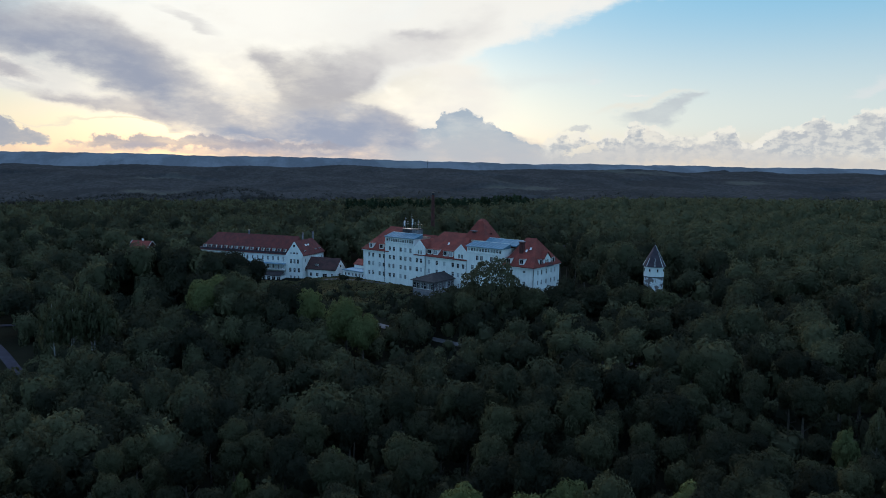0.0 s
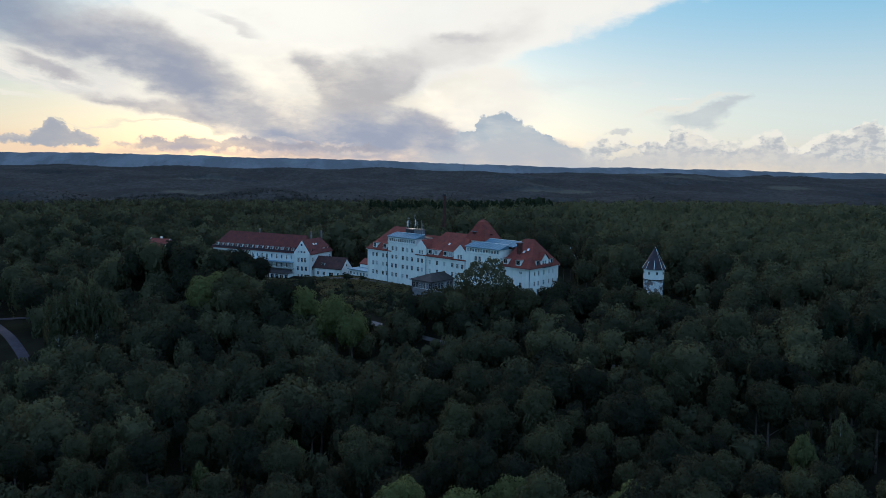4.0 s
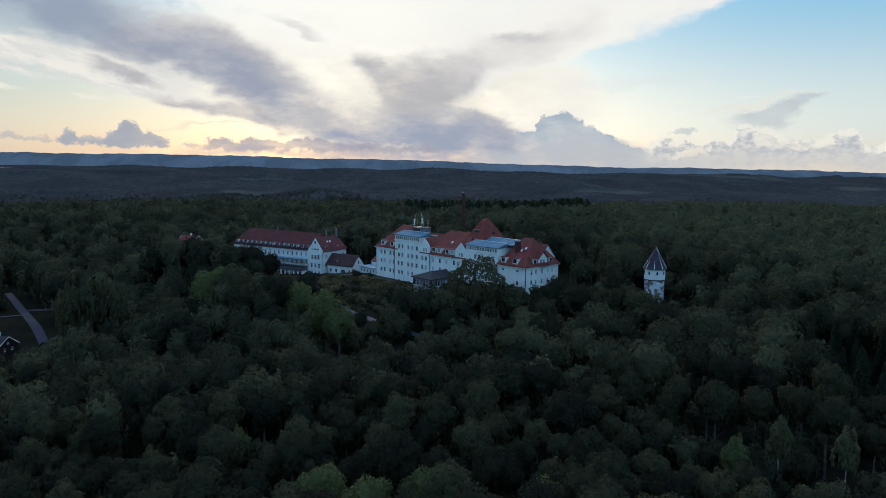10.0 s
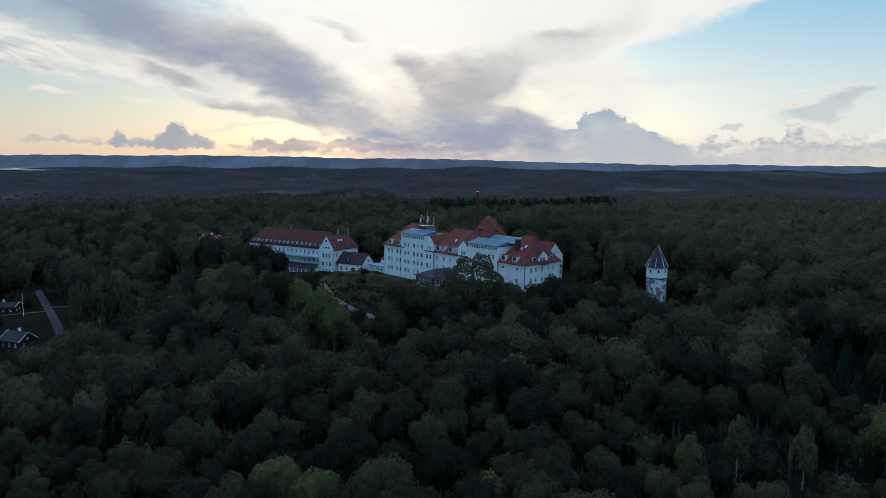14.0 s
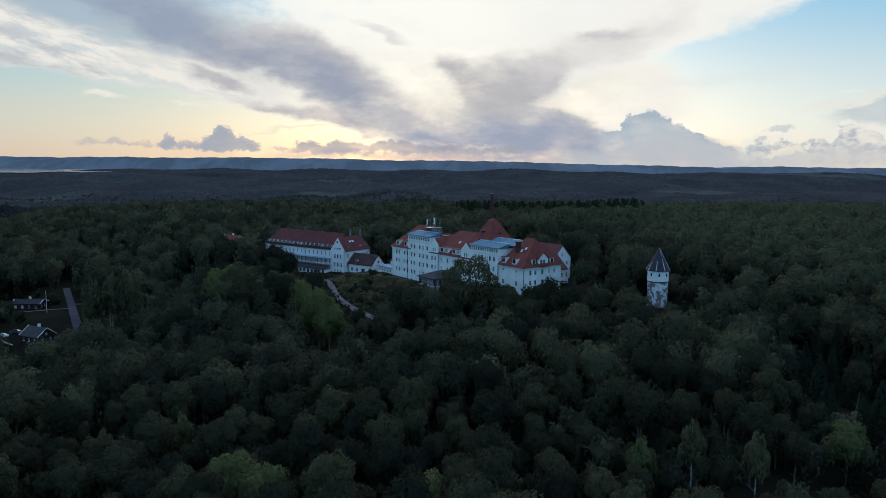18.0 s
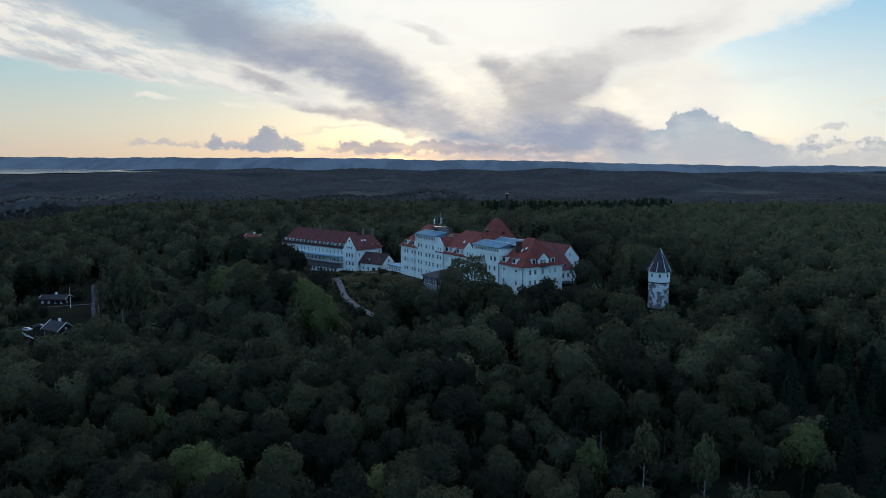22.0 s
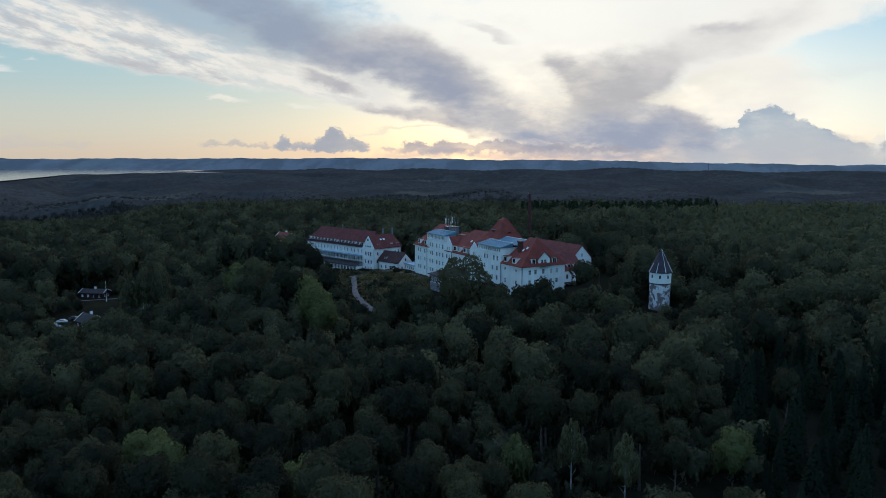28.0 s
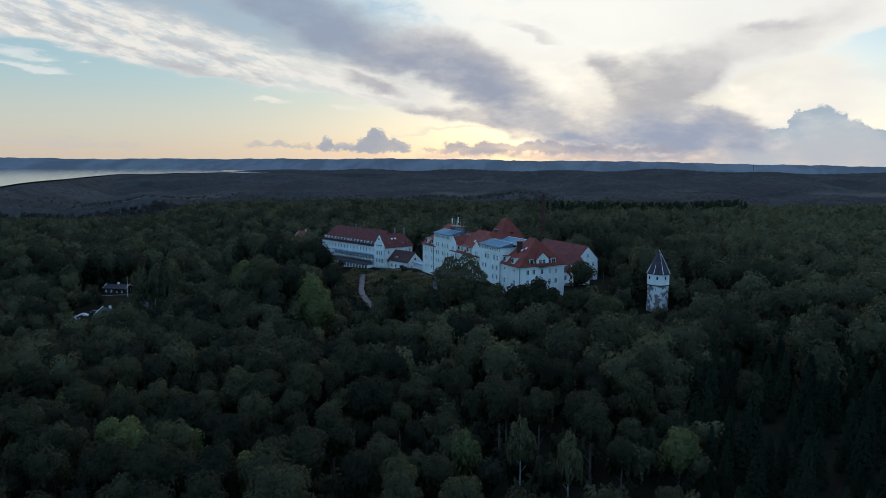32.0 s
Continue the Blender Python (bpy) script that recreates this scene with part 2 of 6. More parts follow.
    # heaps over the western hills
    layer(crisp, (0.56, 0.57, 0.6), 0.9, 0.12, 0.12, [(-27.6, 1.17, 1.27), (-27.2, 1.18, 1.54), (-26.7, 1.08, 2.09), (-26.3, 1.06, 1.99), (-26, 0.96, 1.38), (-25.1, 0.92, 1.54), (-24.5, 0.9, 1.39), (-24.1, 0.78, 1.74), (-23.5, 0.76, 2.24), (-22.9, 0.76, 2.78), (-22.5, 0.76, 2.89), (-22, 0.77, 2.37), (-21.4, 0.77, 1.81), (-20.6, 0.77, 1.62), (-20, 0.8, 1.32), (-19.7, 0.88, 0.98)])
    layer(crisp, (0.43, 0.46, 0.535), 0.85, 0.15, 0.3, [(-27.6, 1.17, 1.27), (-27.2, 1.18, 1.37), (-26.7, 1.08, 1.91), (-26.3, 1.06, 1.82), (-26, 0.96, 1.21), (-25.1, 0.92, 1.36), (-24.5, 0.9, 1.22), (-24.1, 0.78, 1.57), (-23.5, 0.76, 2.07), (-22.9, 0.76, 2.61), (-22.5, 0.76, 2.71), (-22, 0.77, 2.2), (-21.4, 0.77, 1.64), (-20.6, 0.77, 1.44), (-20, 0.8, 1.15), (-19.7, 0.88, 0.98)])
    layer(crisp, (0.55, 0.54, 0.56), 0.75, 0.15, 0.15, [(-33.2, 1.24, 1.36), (-32.1, 1.23, 1.69), (-31.4, 1.24, 1.48), (-30.9, 1.27, 1.48), (-30.5, 1.25, 1.75), (-29.4, 1.23, 1.5), (-28.5, 1.07, 1.36), (-27.9, 1.07, 1.46), (-27.4, 1.13, 1.27)])
    layer(soft, (0.66, 0.63, 0.62), 0.6, 0.2, 0.25, [(-52.6, 1.28, 1.48), (-49.1, 1.26, 1.52), (-46.8, 1.35, 1.65), (-45.9, 1.23, 1.52), (-44.3, 1.22, 1.88), (-43.1, 1.28, 1.46), (-41.9, 1.14, 1.48), (-40.6, 1.13, 1.45), (-39.5, 1.24, 1.33)])
    layer(crisp, (0.53, 0.51, 0.55), 0.7, 0.12, 0.12, [(-19.4, 0.93, 1.03), (-18.8, 0.96, 1.25), (-18, 0.83, 1.11), (-17.6, 0.84, 0.94)])
    # thin bright lines and wisps
    layer(soft, (1.04, 0.95, 0.74), 0.85, 0.06, 0.1, [(-24.9, 2.96, 3.08), (-22.8, 2.83, 2.98), (-20.9, 2.74, 2.93), (-18, 2.57, 2.79), (-15, 2.34, 2.56), (-12.4, 2.18, 2.39), (-9.8, 2.11, 2.23)])
    layer(streaky, (1, 0.97, 0.87), 0.85, 0.08, 0.1, [(-32.2, 4.77, 4.82), (-31.5, 4.72, 4.91), (-30.4, 4.58, 4.91), (-28.9, 4.49, 4.61)])
    layer(streaky, (1, 0.97, 0.87), 0.85, 0.08, 0.1, [(-26.5, 4.27, 4.34), (-25.6, 4.17, 4.46), (-24.3, 4.06, 4.4), (-22.4, 3.94, 4.06)])
    layer(streaky, (0.96, 0.96, 0.95), 0.7, 0.12, 0.15, [(-51.3, 7.54, 7.84), (-48.7, 7.33, 7.65), (-47.4, 7.1, 7.72), (-46, 6.92, 7.38), (-44.9, 6.91, 7.03)])
    layer(streaky, (0.96, 0.96, 0.95), 0.7, 0.12, 0.15, [(-51.4, 6.55, 6.75), (-48.8, 6.41, 6.74), (-46.9, 6.16, 6.79), (-45.4, 5.94, 6.45), (-44.1, 5.92, 6.02)])
    layer(streaky, (0.92, 0.93, 0.94), 0.6, 0.08, 0.1, [(-44.3, 6.86, 6.93), (-43.6, 6.82, 7.03), (-43, 6.84, 6.92)])
    # towering heap north of the sun
    layer(crisp, (0.44, 0.53, 0.63), 0.97, 0.9, 0.12, [(6.5, 1.81, 2.06), (7.2, 1.82, 2.51), (8.2, 1.83, 2.7), (8.6, 1.71, 3.51), (9, 1.6, 3.76), (9.6, 1.48, 3.87), (10.3, 1.36, 4.02), (11.1, 1.37, 3.88), (11.9, 1.25, 3.45), (12.1, 1.18, 3.16), (12.9, 1.14, 2.82), (13.9, 1.03, 2.48), (14.6, 0.96, 1.95), (16.3, 0.68, 1.37), (18.1, 0.45, 0.82)])
    layer(crisp, (0.52, 0.6, 0.67), 0.6, 0.6, 0.3, [(8.3, 1.09, 2.33), (9.3, 1.1, 2.96), (10.3, 1.11, 3.21), (11.4, 1.13, 2.98), (12.4, 1.01, 2.5), (13.9, 0.9, 1.89), (15.4, 0.67, 1.36)])
    layer(soft, (0.6, 0.63, 0.67), 0.85, 1, 0.5, [(2.3, -1.5, 1.01), (6.1, -1.5, 1.56), (8.9, -1.5, 1.72), (12.6, -1.5, 1.88), (16.4, -1.5, 1.54), (20, -1.5, 1.21), (26, -1.5, 1.01)])
    # anvil over the northern heaps
    layer(soft, (0.95, 0.9, 0.8), 0.7, 0.3, 0.25, [(20.4, 3.39, 3.87), (22.5, 3.86, 4.27), (24.6, 4.2, 4.56), (26.9, 4.58, 4.85), (28.9, 4.68, 5.05)])
    layer(soft, (0.6, 0.655, 0.7), 0.85, 0.35, 0.2, [(22.2, 2.91, 3.51), (23.5, 2.79, 3.95), (25.8, 2.86, 4.19), (27.2, 3.41, 4.43), (28.4, 4.39, 4.83), (29.1, 4.68, 4.91)])
    # cream heaps to the north
    layer(crisp, (1.0, 0.97, 0.88), 0.95, 0.6, 0.12, [(16.3, 0.63, 1.18), (17.3, 0.64, 1.92), (18.1, 0.58, 2.32), (18.8, 0.58, 2.13), (19.8, 0.59, 2.47), (20.7, 0.6, 1.75), (21.9, 0.62, 2.31), (23, 0.63, 1.95), (23.4, 0.63, 3.1), (24.1, 0.64, 3.14), (24.7, 0.64, 2.81), (25.7, 0.65, 2.79), (26.4, 0.66, 2.15), (27.3, 0.66, 2.2), (28.9, 0.68, 2.05), (29.8, 0.68, 2.77), (30.9, 0.69, 2.69), (31.4, 0.7, 1.78), (32.6, 0.66, 1.62), (33.1, 0.6, 2.3), (34.2, 0.61, 2.71), (35, 0.61, 2.57), (35.6, 0.62, 3.16), (36.6, 0.62, 3.47), (37.4, 0.63, 3.03), (37.8, 0.63, 2.63), (38.4, 0.64, 3.23), (39.1, 0.64, 3.81), (40.6, 0.65, 3.89), (42.2, 0.56, 3.31), (43.9, 0.57, 2.91), (45.6, 0.49, 1.88)])
    layer(lumpy, (0.53, 0.57, 0.62), 0.95, 0.8, 0.22, [(16.4, 0.34, 0.98), (17.3, 0.35, 1.53), (18.1, 0.28, 1.93), (18.8, 0.29, 1.73), (19.8, 0.3, 2.08), (20.8, 0.31, 1.36), (22, 0.32, 1.92), (23, 0.34, 1.57), (23.4, 0.34, 2.72), (24.1, 0.35, 2.76), (24.7, 0.35, 2.43), (25.7, 0.36, 2.41), (26.4, 0.37, 1.77), (27.3, 0.38, 1.82), (28.9, 0.4, 1.68), (29.8, 0.41, 2.4), (31, 0.42, 2.33), (31.4, 0.42, 1.41), (32.6, 0.39, 1.25), (33.1, 0.32, 1.93), (34.2, 0.34, 2.36), (35.1, 0.34, 2.22), (35.7, 0.35, 2.81), (36.7, 0.36, 3.13), (37.4, 0.37, 2.68), (37.8, 0.37, 2.29), (38.4, 0.38, 2.88), (39.2, 0.38, 3.47), (40.7, 0.4, 3.56), (42.2, 0.31, 2.99), (44, 0.33, 2.59), (45.6, 0.25, 1.56)], billows)
    layer(lumpy, (1.02, 0.95, 0.8), 0.9, 0.15, 0.15, [(18.2, 0.6, 0.8), (18.8, 0.61, 1.05), (19.5, 0.64, 1.2), (20.3, 0.67, 1.57), (21, 0.73, 1.26), (21.5, 0.88, 1.02)])
    layer(lumpy, (0.98, 0.94, 0.84), 0.85, 0.2, 0.15, [(24.3, 1.72, 2.31), (24.7, 1.72, 2.86), (25.6, 1.72, 2.24), (26.2, 1.58, 2.01), (26.6, 1.58, 1.82)])
    layer(crisp, (0.56, 0.6, 0.66), 0.85, 0.1, 0.1, [(18.3, 2.41, 2.61), (19, 2.39, 2.78), (20.1, 2.47, 2.86), (20.6, 2.55, 2.67)])
    layer(streaky, (0.97, 0.96, 0.93), 0.85, 0.08, 0.1, [(22.6, 5.14, 5.23), (23.9, 5.06, 5.41), (25.1, 5.2, 5.39)])
    layer(streaky, (0.9, 0.93, 0.94), 0.6, 0.08, 0.1, [(19.6, 6.11, 6.21), (20.5, 6.1, 6.36), (21.4, 6.19, 6.33)])
    layer(soft, (0.86, 0.88, 0.89), 0.55, 0.2, 0.3, [(37.3, 4.74, 4.96), (38.6, 4.91, 5.5), (40.3, 5.06, 5.88), (42.7, 5.16, 5.96), (45.2, 5.43, 6.01)])
    # pale haze under the northern heaps
    layer(soft, (0.7, 0.695, 0.69), 0.8, 0.8, 0.6, [(13.9, -0.21, 0.66), (21.3, -0.2, 0.85), (30.5, -0.17, 0.85), (40.5, -0.11, 0.76), (48.8, -0.06, 0.7)])
    layer(soft, (0.82, 0.87, 0.88), 0.4, 0.5, 0.6, [(8.8, 5.75, 6.48), (13.7, 6.03, 6.87), (18.6, 6.5, 7.32), (22.4, 6.92, 7.5)])

    k.tree.links.new(k.add("ShaderNodeBackground", {0: colour, 1: 1.0}).outputs[0], out.inputs[0])


build_sky()
scene.world = world
lamp = bpy.data.lights.new("sun", "SUN")
lamp.energy, lamp.angle, lamp.color = 0.9, radians(24), (1.0, 0.87, 0.68)
sun = new("sun", lamp)
a, b = radians(SUN_AZ), radians(SUN_EL + 7)
sun.matrix_world = look((0, 0, 0), (-math.sin(a) * math.cos(b), -math.cos(a) * math.cos(b), -math.sin(b)))

# ---- materials ----
def material(name, build):
    m = bpy.data.materials.new(name)
    m.use_nodes = True
    k = Nodes(m.node_tree)
    out = k.add("ShaderNodeOutputMaterial")
    k.tree.links.new(build(k), out.inputs[0])
    return m


def surface(name, base, dark, scale=3.0, fine=40.0, rough=0.75, bump=0.15, metal=0.0, random_tone=0.0, streaks=False):
    """A weathered opaque surface: two tones mixed by stains, fine grain and relief."""

    def build(k):
        at = k.add("ShaderNodeTexCoord").outputs["Object"]
        big = k.noise(at, scale, 5.0, 0.6)
        if streaks:
            m = k.mapping(at, (0, 0, 0), 0, (1.2, 1.2, 0.12))
            big = k.math("MULTIPLY", k.math("ADD", big, k.noise(m, 0.8, 5.0, 0.65)), 0.5)
        small = k.noise(at, fine, 3.0, 0.6)
        fac = k.ramp(k.math("ADD", k.math("MULTIPLY", big, 0.75), k.math("MULTIPLY", small, 0.25)), 0.35, 0.68)
        col = k.mix(fac, rgb(*dark), rgb(*base))
        if random_tone:
            r = k.add("ShaderNodeObjectInfo").outputs["Random"]
            col = k.mix(k.math("MULTIPLY", r, random_tone), col, rgb(*dark))
        bmp = k.add("ShaderNodeBump", {"Strength": bump, "Distance": 0.02, "Height": small}).outputs[0]
        return k.add("ShaderNodeBsdfPrincipled", {"Base Color": col, "Roughness": rough, "Metallic": metal, "Specular IOR Level": 0.25, "Normal": bmp}).outputs[0]

    return material(name, build)


def tile_roof(name, base, dark):
    """Clay pantiles: courses as relief, with mottled weathering."""

    def build(k):
        at = k.add("ShaderNodeTexCoord").outputs["Object"]
        big = k.noise(at, 0.45, 5.0, 0.62)
        small = k.noise(at, 6.0, 4.0, 0.6)
        fac = k.ramp(k.math("ADD", k.math("MULTIPLY", big, 0.6), k.math("MULTIPLY", small, 0.4)), 0.36, 0.66)
        col = k.mix(fac, rgb(*dark), rgb(*base))
        courses = k.add("ShaderNodeTexWave", {"Vector": at, "Scale": 3.2, "Distortion": 0.4})
        courses.bands_direction = "Z"
        wave = courses.outputs[1]
        bmp = k.add("ShaderNodeBump", {"Strength": 0.5, "Distance": 0.05, "Height": wave}).outputs[0]
        return k.add("ShaderNodeBsdfPrincipled", {"Base Color": col, "Roughness": 0.85, "Specular IOR Level": 0.25, "Normal": bmp}).outputs[0]

    return material(name, build)


def foliage(name, base, light, by_object=True, speckle=0.2):
    """Leaves: matt, partly lit from behind, each crown with a tone of its own."""

    def build(k):
        geo = k.add("ShaderNodeNewGeometry")
        if by_object:
            tone = k.add("ShaderNodeObjectInfo").outputs["Random"]
        else:
            each = k.add("ShaderNodeAttribute")
            each.attribute_name = "tone"
            tone = each.outputs["Fac"]
        leaf = geo.outputs["Random Per Island"]
        mottle = k.ramp(k.noise(geo.outputs["Position"], 0.55, 3.0, 0.6), 0.34, 0.68)
        mixed = k.math("ADD", k.math("MULTIPLY", mottle, 0.7 * speckle), k.math("MULTIPLY", leaf, 0.3 * speckle))
        fac = k.math("ADD", k.math("MULTIPLY", k.math("POWER", tone, 1.5), 1 - speckle), mixed)
        col = k.mix(k.ramp(fac, 0.05, 0.95, smooth=False), rgb(*base), rgb(*light))
        diff = k.add("ShaderNodeBsdfDiffuse", {0: col}).outputs[0]
        back = k.add("ShaderNodeBsdfTranslucent", {0: col}).outputs[0]
        return k.add("ShaderNodeMixShader", {0: 0.33, 1: diff, 2: back}).outputs[0]

    return material(name, build)


def glass_material():
    def build(k):
        r = k.add("ShaderNodeObjectInfo").outputs["Random"]
        col = k.mix(k.ramp(r, 0.80, 0.88), rgb(0.010, 0.011, 0.014), rgb(0.34, 0.37, 0.40))
        return k.add("ShaderNodeBsdfPrincipled", {"Base Color": col, "Roughness": 0.2, "Specular IOR Level": 0.12}).outputs[0]

    return material("window_glass", build)


def ground_material():
    def build(k):
        at = k.add("ShaderNodeNewGeometry").outputs["Position"]
        big = k.noise(at, 0.05, 4.0, 0.6)
        small = k.noise(at, 1.4, 5.0, 0.65)
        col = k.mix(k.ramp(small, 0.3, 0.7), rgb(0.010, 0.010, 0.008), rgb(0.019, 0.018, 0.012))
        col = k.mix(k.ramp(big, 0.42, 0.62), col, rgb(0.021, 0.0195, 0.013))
        return k.add("ShaderNodeBsdfDiffuse", {0: col}).outputs[0]

    return material("ground_soil", build)


def distance_material(name, wood, field, gaps=0.6):
    """Woodland seen over kilometres, its haze put into the base colour, with scattered fields."""

    def build(k):
        at = k.add("ShaderNodeNewGeometry").outputs["Position"]
        m = k.mapping(at, (0, 0, 0), 0, (0.0022, 0.0012, 0.0))
        patch = k.ramp(k.noise(m, 1.0, 3.0, 0.5), 0.60, 0.66)
        fine = k.noise(k.mapping(at, (0, 0, 0), 0, (1.0, 0.45, 1.0)), 0.05, 5.0, 0.8)
        col = k.mix(k.ramp(fine, 0.35, 0.65), rgb(*(v * gaps for v in wood)), rgb(*wood))
        stands = k.ramp(k.noise(k.mapping(at, (40, 9, 0), 0, (0.0045, 0.0016, 0.0)), 1.0, 6.0, 0.65), 0.42, 0.58)
        col = k.mix(k.math("MULTIPLY", stands, 0.5), col, rgb(*(v * 0.45 for v in wood)))
        col = k.mix(k.math("MULTIPLY", patch, 0.6), col, rgb(*field))
        return k.add("ShaderNodeBsdfDiffuse", {0: col}).outputs[0]

    return material(name, build)


def water_material():
    def build(k):
        at = k.add("ShaderNodeNewGeometry").outputs["Position"]
        bmp = k.add("ShaderNodeBump", {"Strength": 0.06, "Distance": 0.3, "Height": k.noise(at, 0.15, 3.0)}).outputs[0]
        return k.add("ShaderNodeBsdfPrincipled", {"Base Color": rgb(0.02, 0.03, 0.04), "Roughness": 0.12, "Specular IOR Level": 0.8, "Normal": bmp}).outputs[0]

    return material("lake_water", build)


PLASTER = surface("white_plaster", (0.81, 0.84, 0.83), (0.60, 0.63, 0.63), 0.25, 9.0, 0.85, 0.1, streaks=True)
def peeling_material():
    """Old plaster that has come off in patches and shows dark brick."""

    def build(k):
        at = k.add("ShaderNodeTexCoord").outputs["Object"]
        patch = k.noise(k.mapping(at, (0, 0, 0), 0, (1, 1, 0.8)), 0.75, 6.0, 0.62)
        up = k.add("ShaderNodeSeparateXYZ", {0: at}).outputs[2]
        bare = k.ramp(k.math("ADD", patch, k.math("MULTIPLY", up, 0.012)), 0.55, 0.58)
        grime = k.noise(at, 3.0, 4.0, 0.6)
        brick = k.mix(k.ramp(grime, 0.3, 0.7), rgb(0.10, 0.085, 0.09), rgb(0.22, 0.19, 0.19))
        plaster = k.mix(k.ramp(grime, 0.3, 0.7), rgb(0.42, 0.44, 0.46), rgb(0.68, 0.70, 0.72))
        col = k.mix(bare, brick, plaster)
        bmp = k.add("ShaderNodeBump", {"Strength": 0.4, "Distance": 0.04, "Height": bare}).outputs[0]
        return k.add("ShaderNodeBsdfPrincipled", {"Base Color": col, "Roughness": 0.9, "Normal": bmp}).outputs[0]

    return material("peeling_tower_plaster", build)


STONE = peeling_material()
TRIM = surface("white_trim", (0.78, 0.79, 0.79), (0.6, 0.61, 0.61), 1.0, 20.0, 0.6, 0.05)
RED_TILE = tile_roof("red_clay_tiles", (0.25, 0.050, 0.038), (0.13, 0.033, 0.027))
BROWN_TILE = tile_roof("brown_red_tiles", (0.17, 0.040, 0.036), (0.085, 0.026, 0.026))
DARK_TILE = tile_roof("dark_brown_tiles", (0.085, 0.036, 0.034), (0.04, 0.022, 0.022))
DARK_SLATE = surface("dark_roof_felt", (0.048, 0.040, 0.042), (0.026, 0.022, 0.024), 0.6, 8.0, 0.8, 0.2)
DARK_BAND = surface("dark_boarding", (0.06, 0.045, 0.06), (0.03, 0.025, 0.035), 0.6, 8.0, 0.8, 0.2)
METAL_ROOF = surface("pale_sheet_metal", (0.20, 0.31, 0.39), (0.14, 0.23, 0.30), 0.5, 12.0, 0.9, 0.05, 0.0)
PIPE = surface("dark_pipe_metal", (0.07, 0.07, 0.085), (0.03, 0.03, 0.04), 1.0, 20.0, 0.5, 0.05, 0.5)
STEEL = surface("grey_steel", (0.40, 0.42, 0.45), (0.2, 0.21, 0.24), 1.0, 20.0, 0.4, 0.05, 0.7)
BRICK = surface("dark_red_brick", (0.10, 0.036, 0.032), (0.05, 0.022, 0.020), 0.8, 10.0, 0.9, 0.3)
GRANITE = surface("grey_granite_base", (0.22, 0.22, 0.24), (0.11, 0.11, 0.13), 0.8, 8.0, 0.9, 0.3)
BARK = surface("grey_bark", (0.10, 0.085, 0.07), (0.04, 0.034, 0.03), 1.5, 12.0, 0.95, 0.4)
BIRCH_BARK = surface("white_birch_bark", (0.36, 0.35, 0.34), (0.10, 0.10, 0.10), 1.6, 9.0, 0.85, 0.3)
GRAVEL = surface("gravel_track", (0.115, 0.108, 0.115), (0.07, 0.066, 0.070), 0.3, 6.0, 0.95, 0.3)
ASPHALT = surface("asphalt", (0.044, 0.037, 0.052), (0.026, 0.022, 0.032), 0.3, 6.0, 0.9, 0.2)
DARK_WOOD = surface("dark_stained_boards", (0.045, 0.018, 0.016), (0.018, 0.010, 0.010), 1.0, 14.0, 0.85, 0.2)
GLASS = glass_material()
ROOF_GLASS = surface("wired_roof_glass", (0.10, 0.20, 0.27), (0.065, 0.145, 0.205), 0.4, 10.0, 0.85, 0.03)
MAUVE = surface("mauve_plaster_wall", (0.27, 0.235, 0.255), (0.17, 0.15, 0.165), 0.6, 9.0, 0.85, 0.15)
LEAF = foliage("beech_leaves", (0.0255, 0.0270, 0.0195), (0.074, 0.076, 0.042), True, 0.2)
LEAF_DARK = foliage("dark_leaves", (0.046, 0.050, 0.033), (0.085, 0.086, 0.052))
LEAF_BIRCH = foliage("birch_leaves", (0.052, 0.056, 0.034), (0.105, 0.11, 0.06))
LEAF_PALE = foliage("pale_leaves", (0.084, 0.098, 0.044), (0.130, 0.146, 0.060))
LEAF_WOODS = foliage("woodland_leaves", (0.0270, 0.0288, 0.0205), (0.095, 0.098, 0.056), False, 0.18)
# far crowns: leaf colour greyed to stand in for haze
LEAF_FAR = foliage("haze_tinted_leaves", (0.032, 0.034, 0.034), (0.050, 0.052, 0.048), False, 0.1)
NEEDLES = foliage("spruce_needles", (0.012, 0.018, 0.013), (0.026, 0.036, 0.023))
NEEDLES_FAR = foliage("far_spruce_needles", (0.012, 0.022, 0.014), (0.028, 0.042, 0.024), False)
GRASS = foliage("rough_grass", (0.075, 0.070, 0.036), (0.155, 0.122, 0.062), False)
SOIL = ground_material()
# wood colour greyed and lightened in place of haze
FAR_LAND = distance_material("haze_greyed_woodland", (0.055, 0.056, 0.057), (0.084, 0.086, 0.074), 0.62)
# distance haze is put into the hills' base colour
FAR_HILLS = distance_material("haze_grey_hills", (0.20, 0.205, 0.225), (0.21, 0.215, 0.22), 0.88)
WATER = water_material()


# ---- mesh helpers ----
def part(name, bm, mat, parent=None, label=""):
    me = bpy.data.meshes.new(name)
    bm.to_mesh(me)
    bm.free()
    me.materials.append(mat)
    ob = new(name, me)
    ob.parent = parent
    if label:
        tagged(ob, label)
    return ob


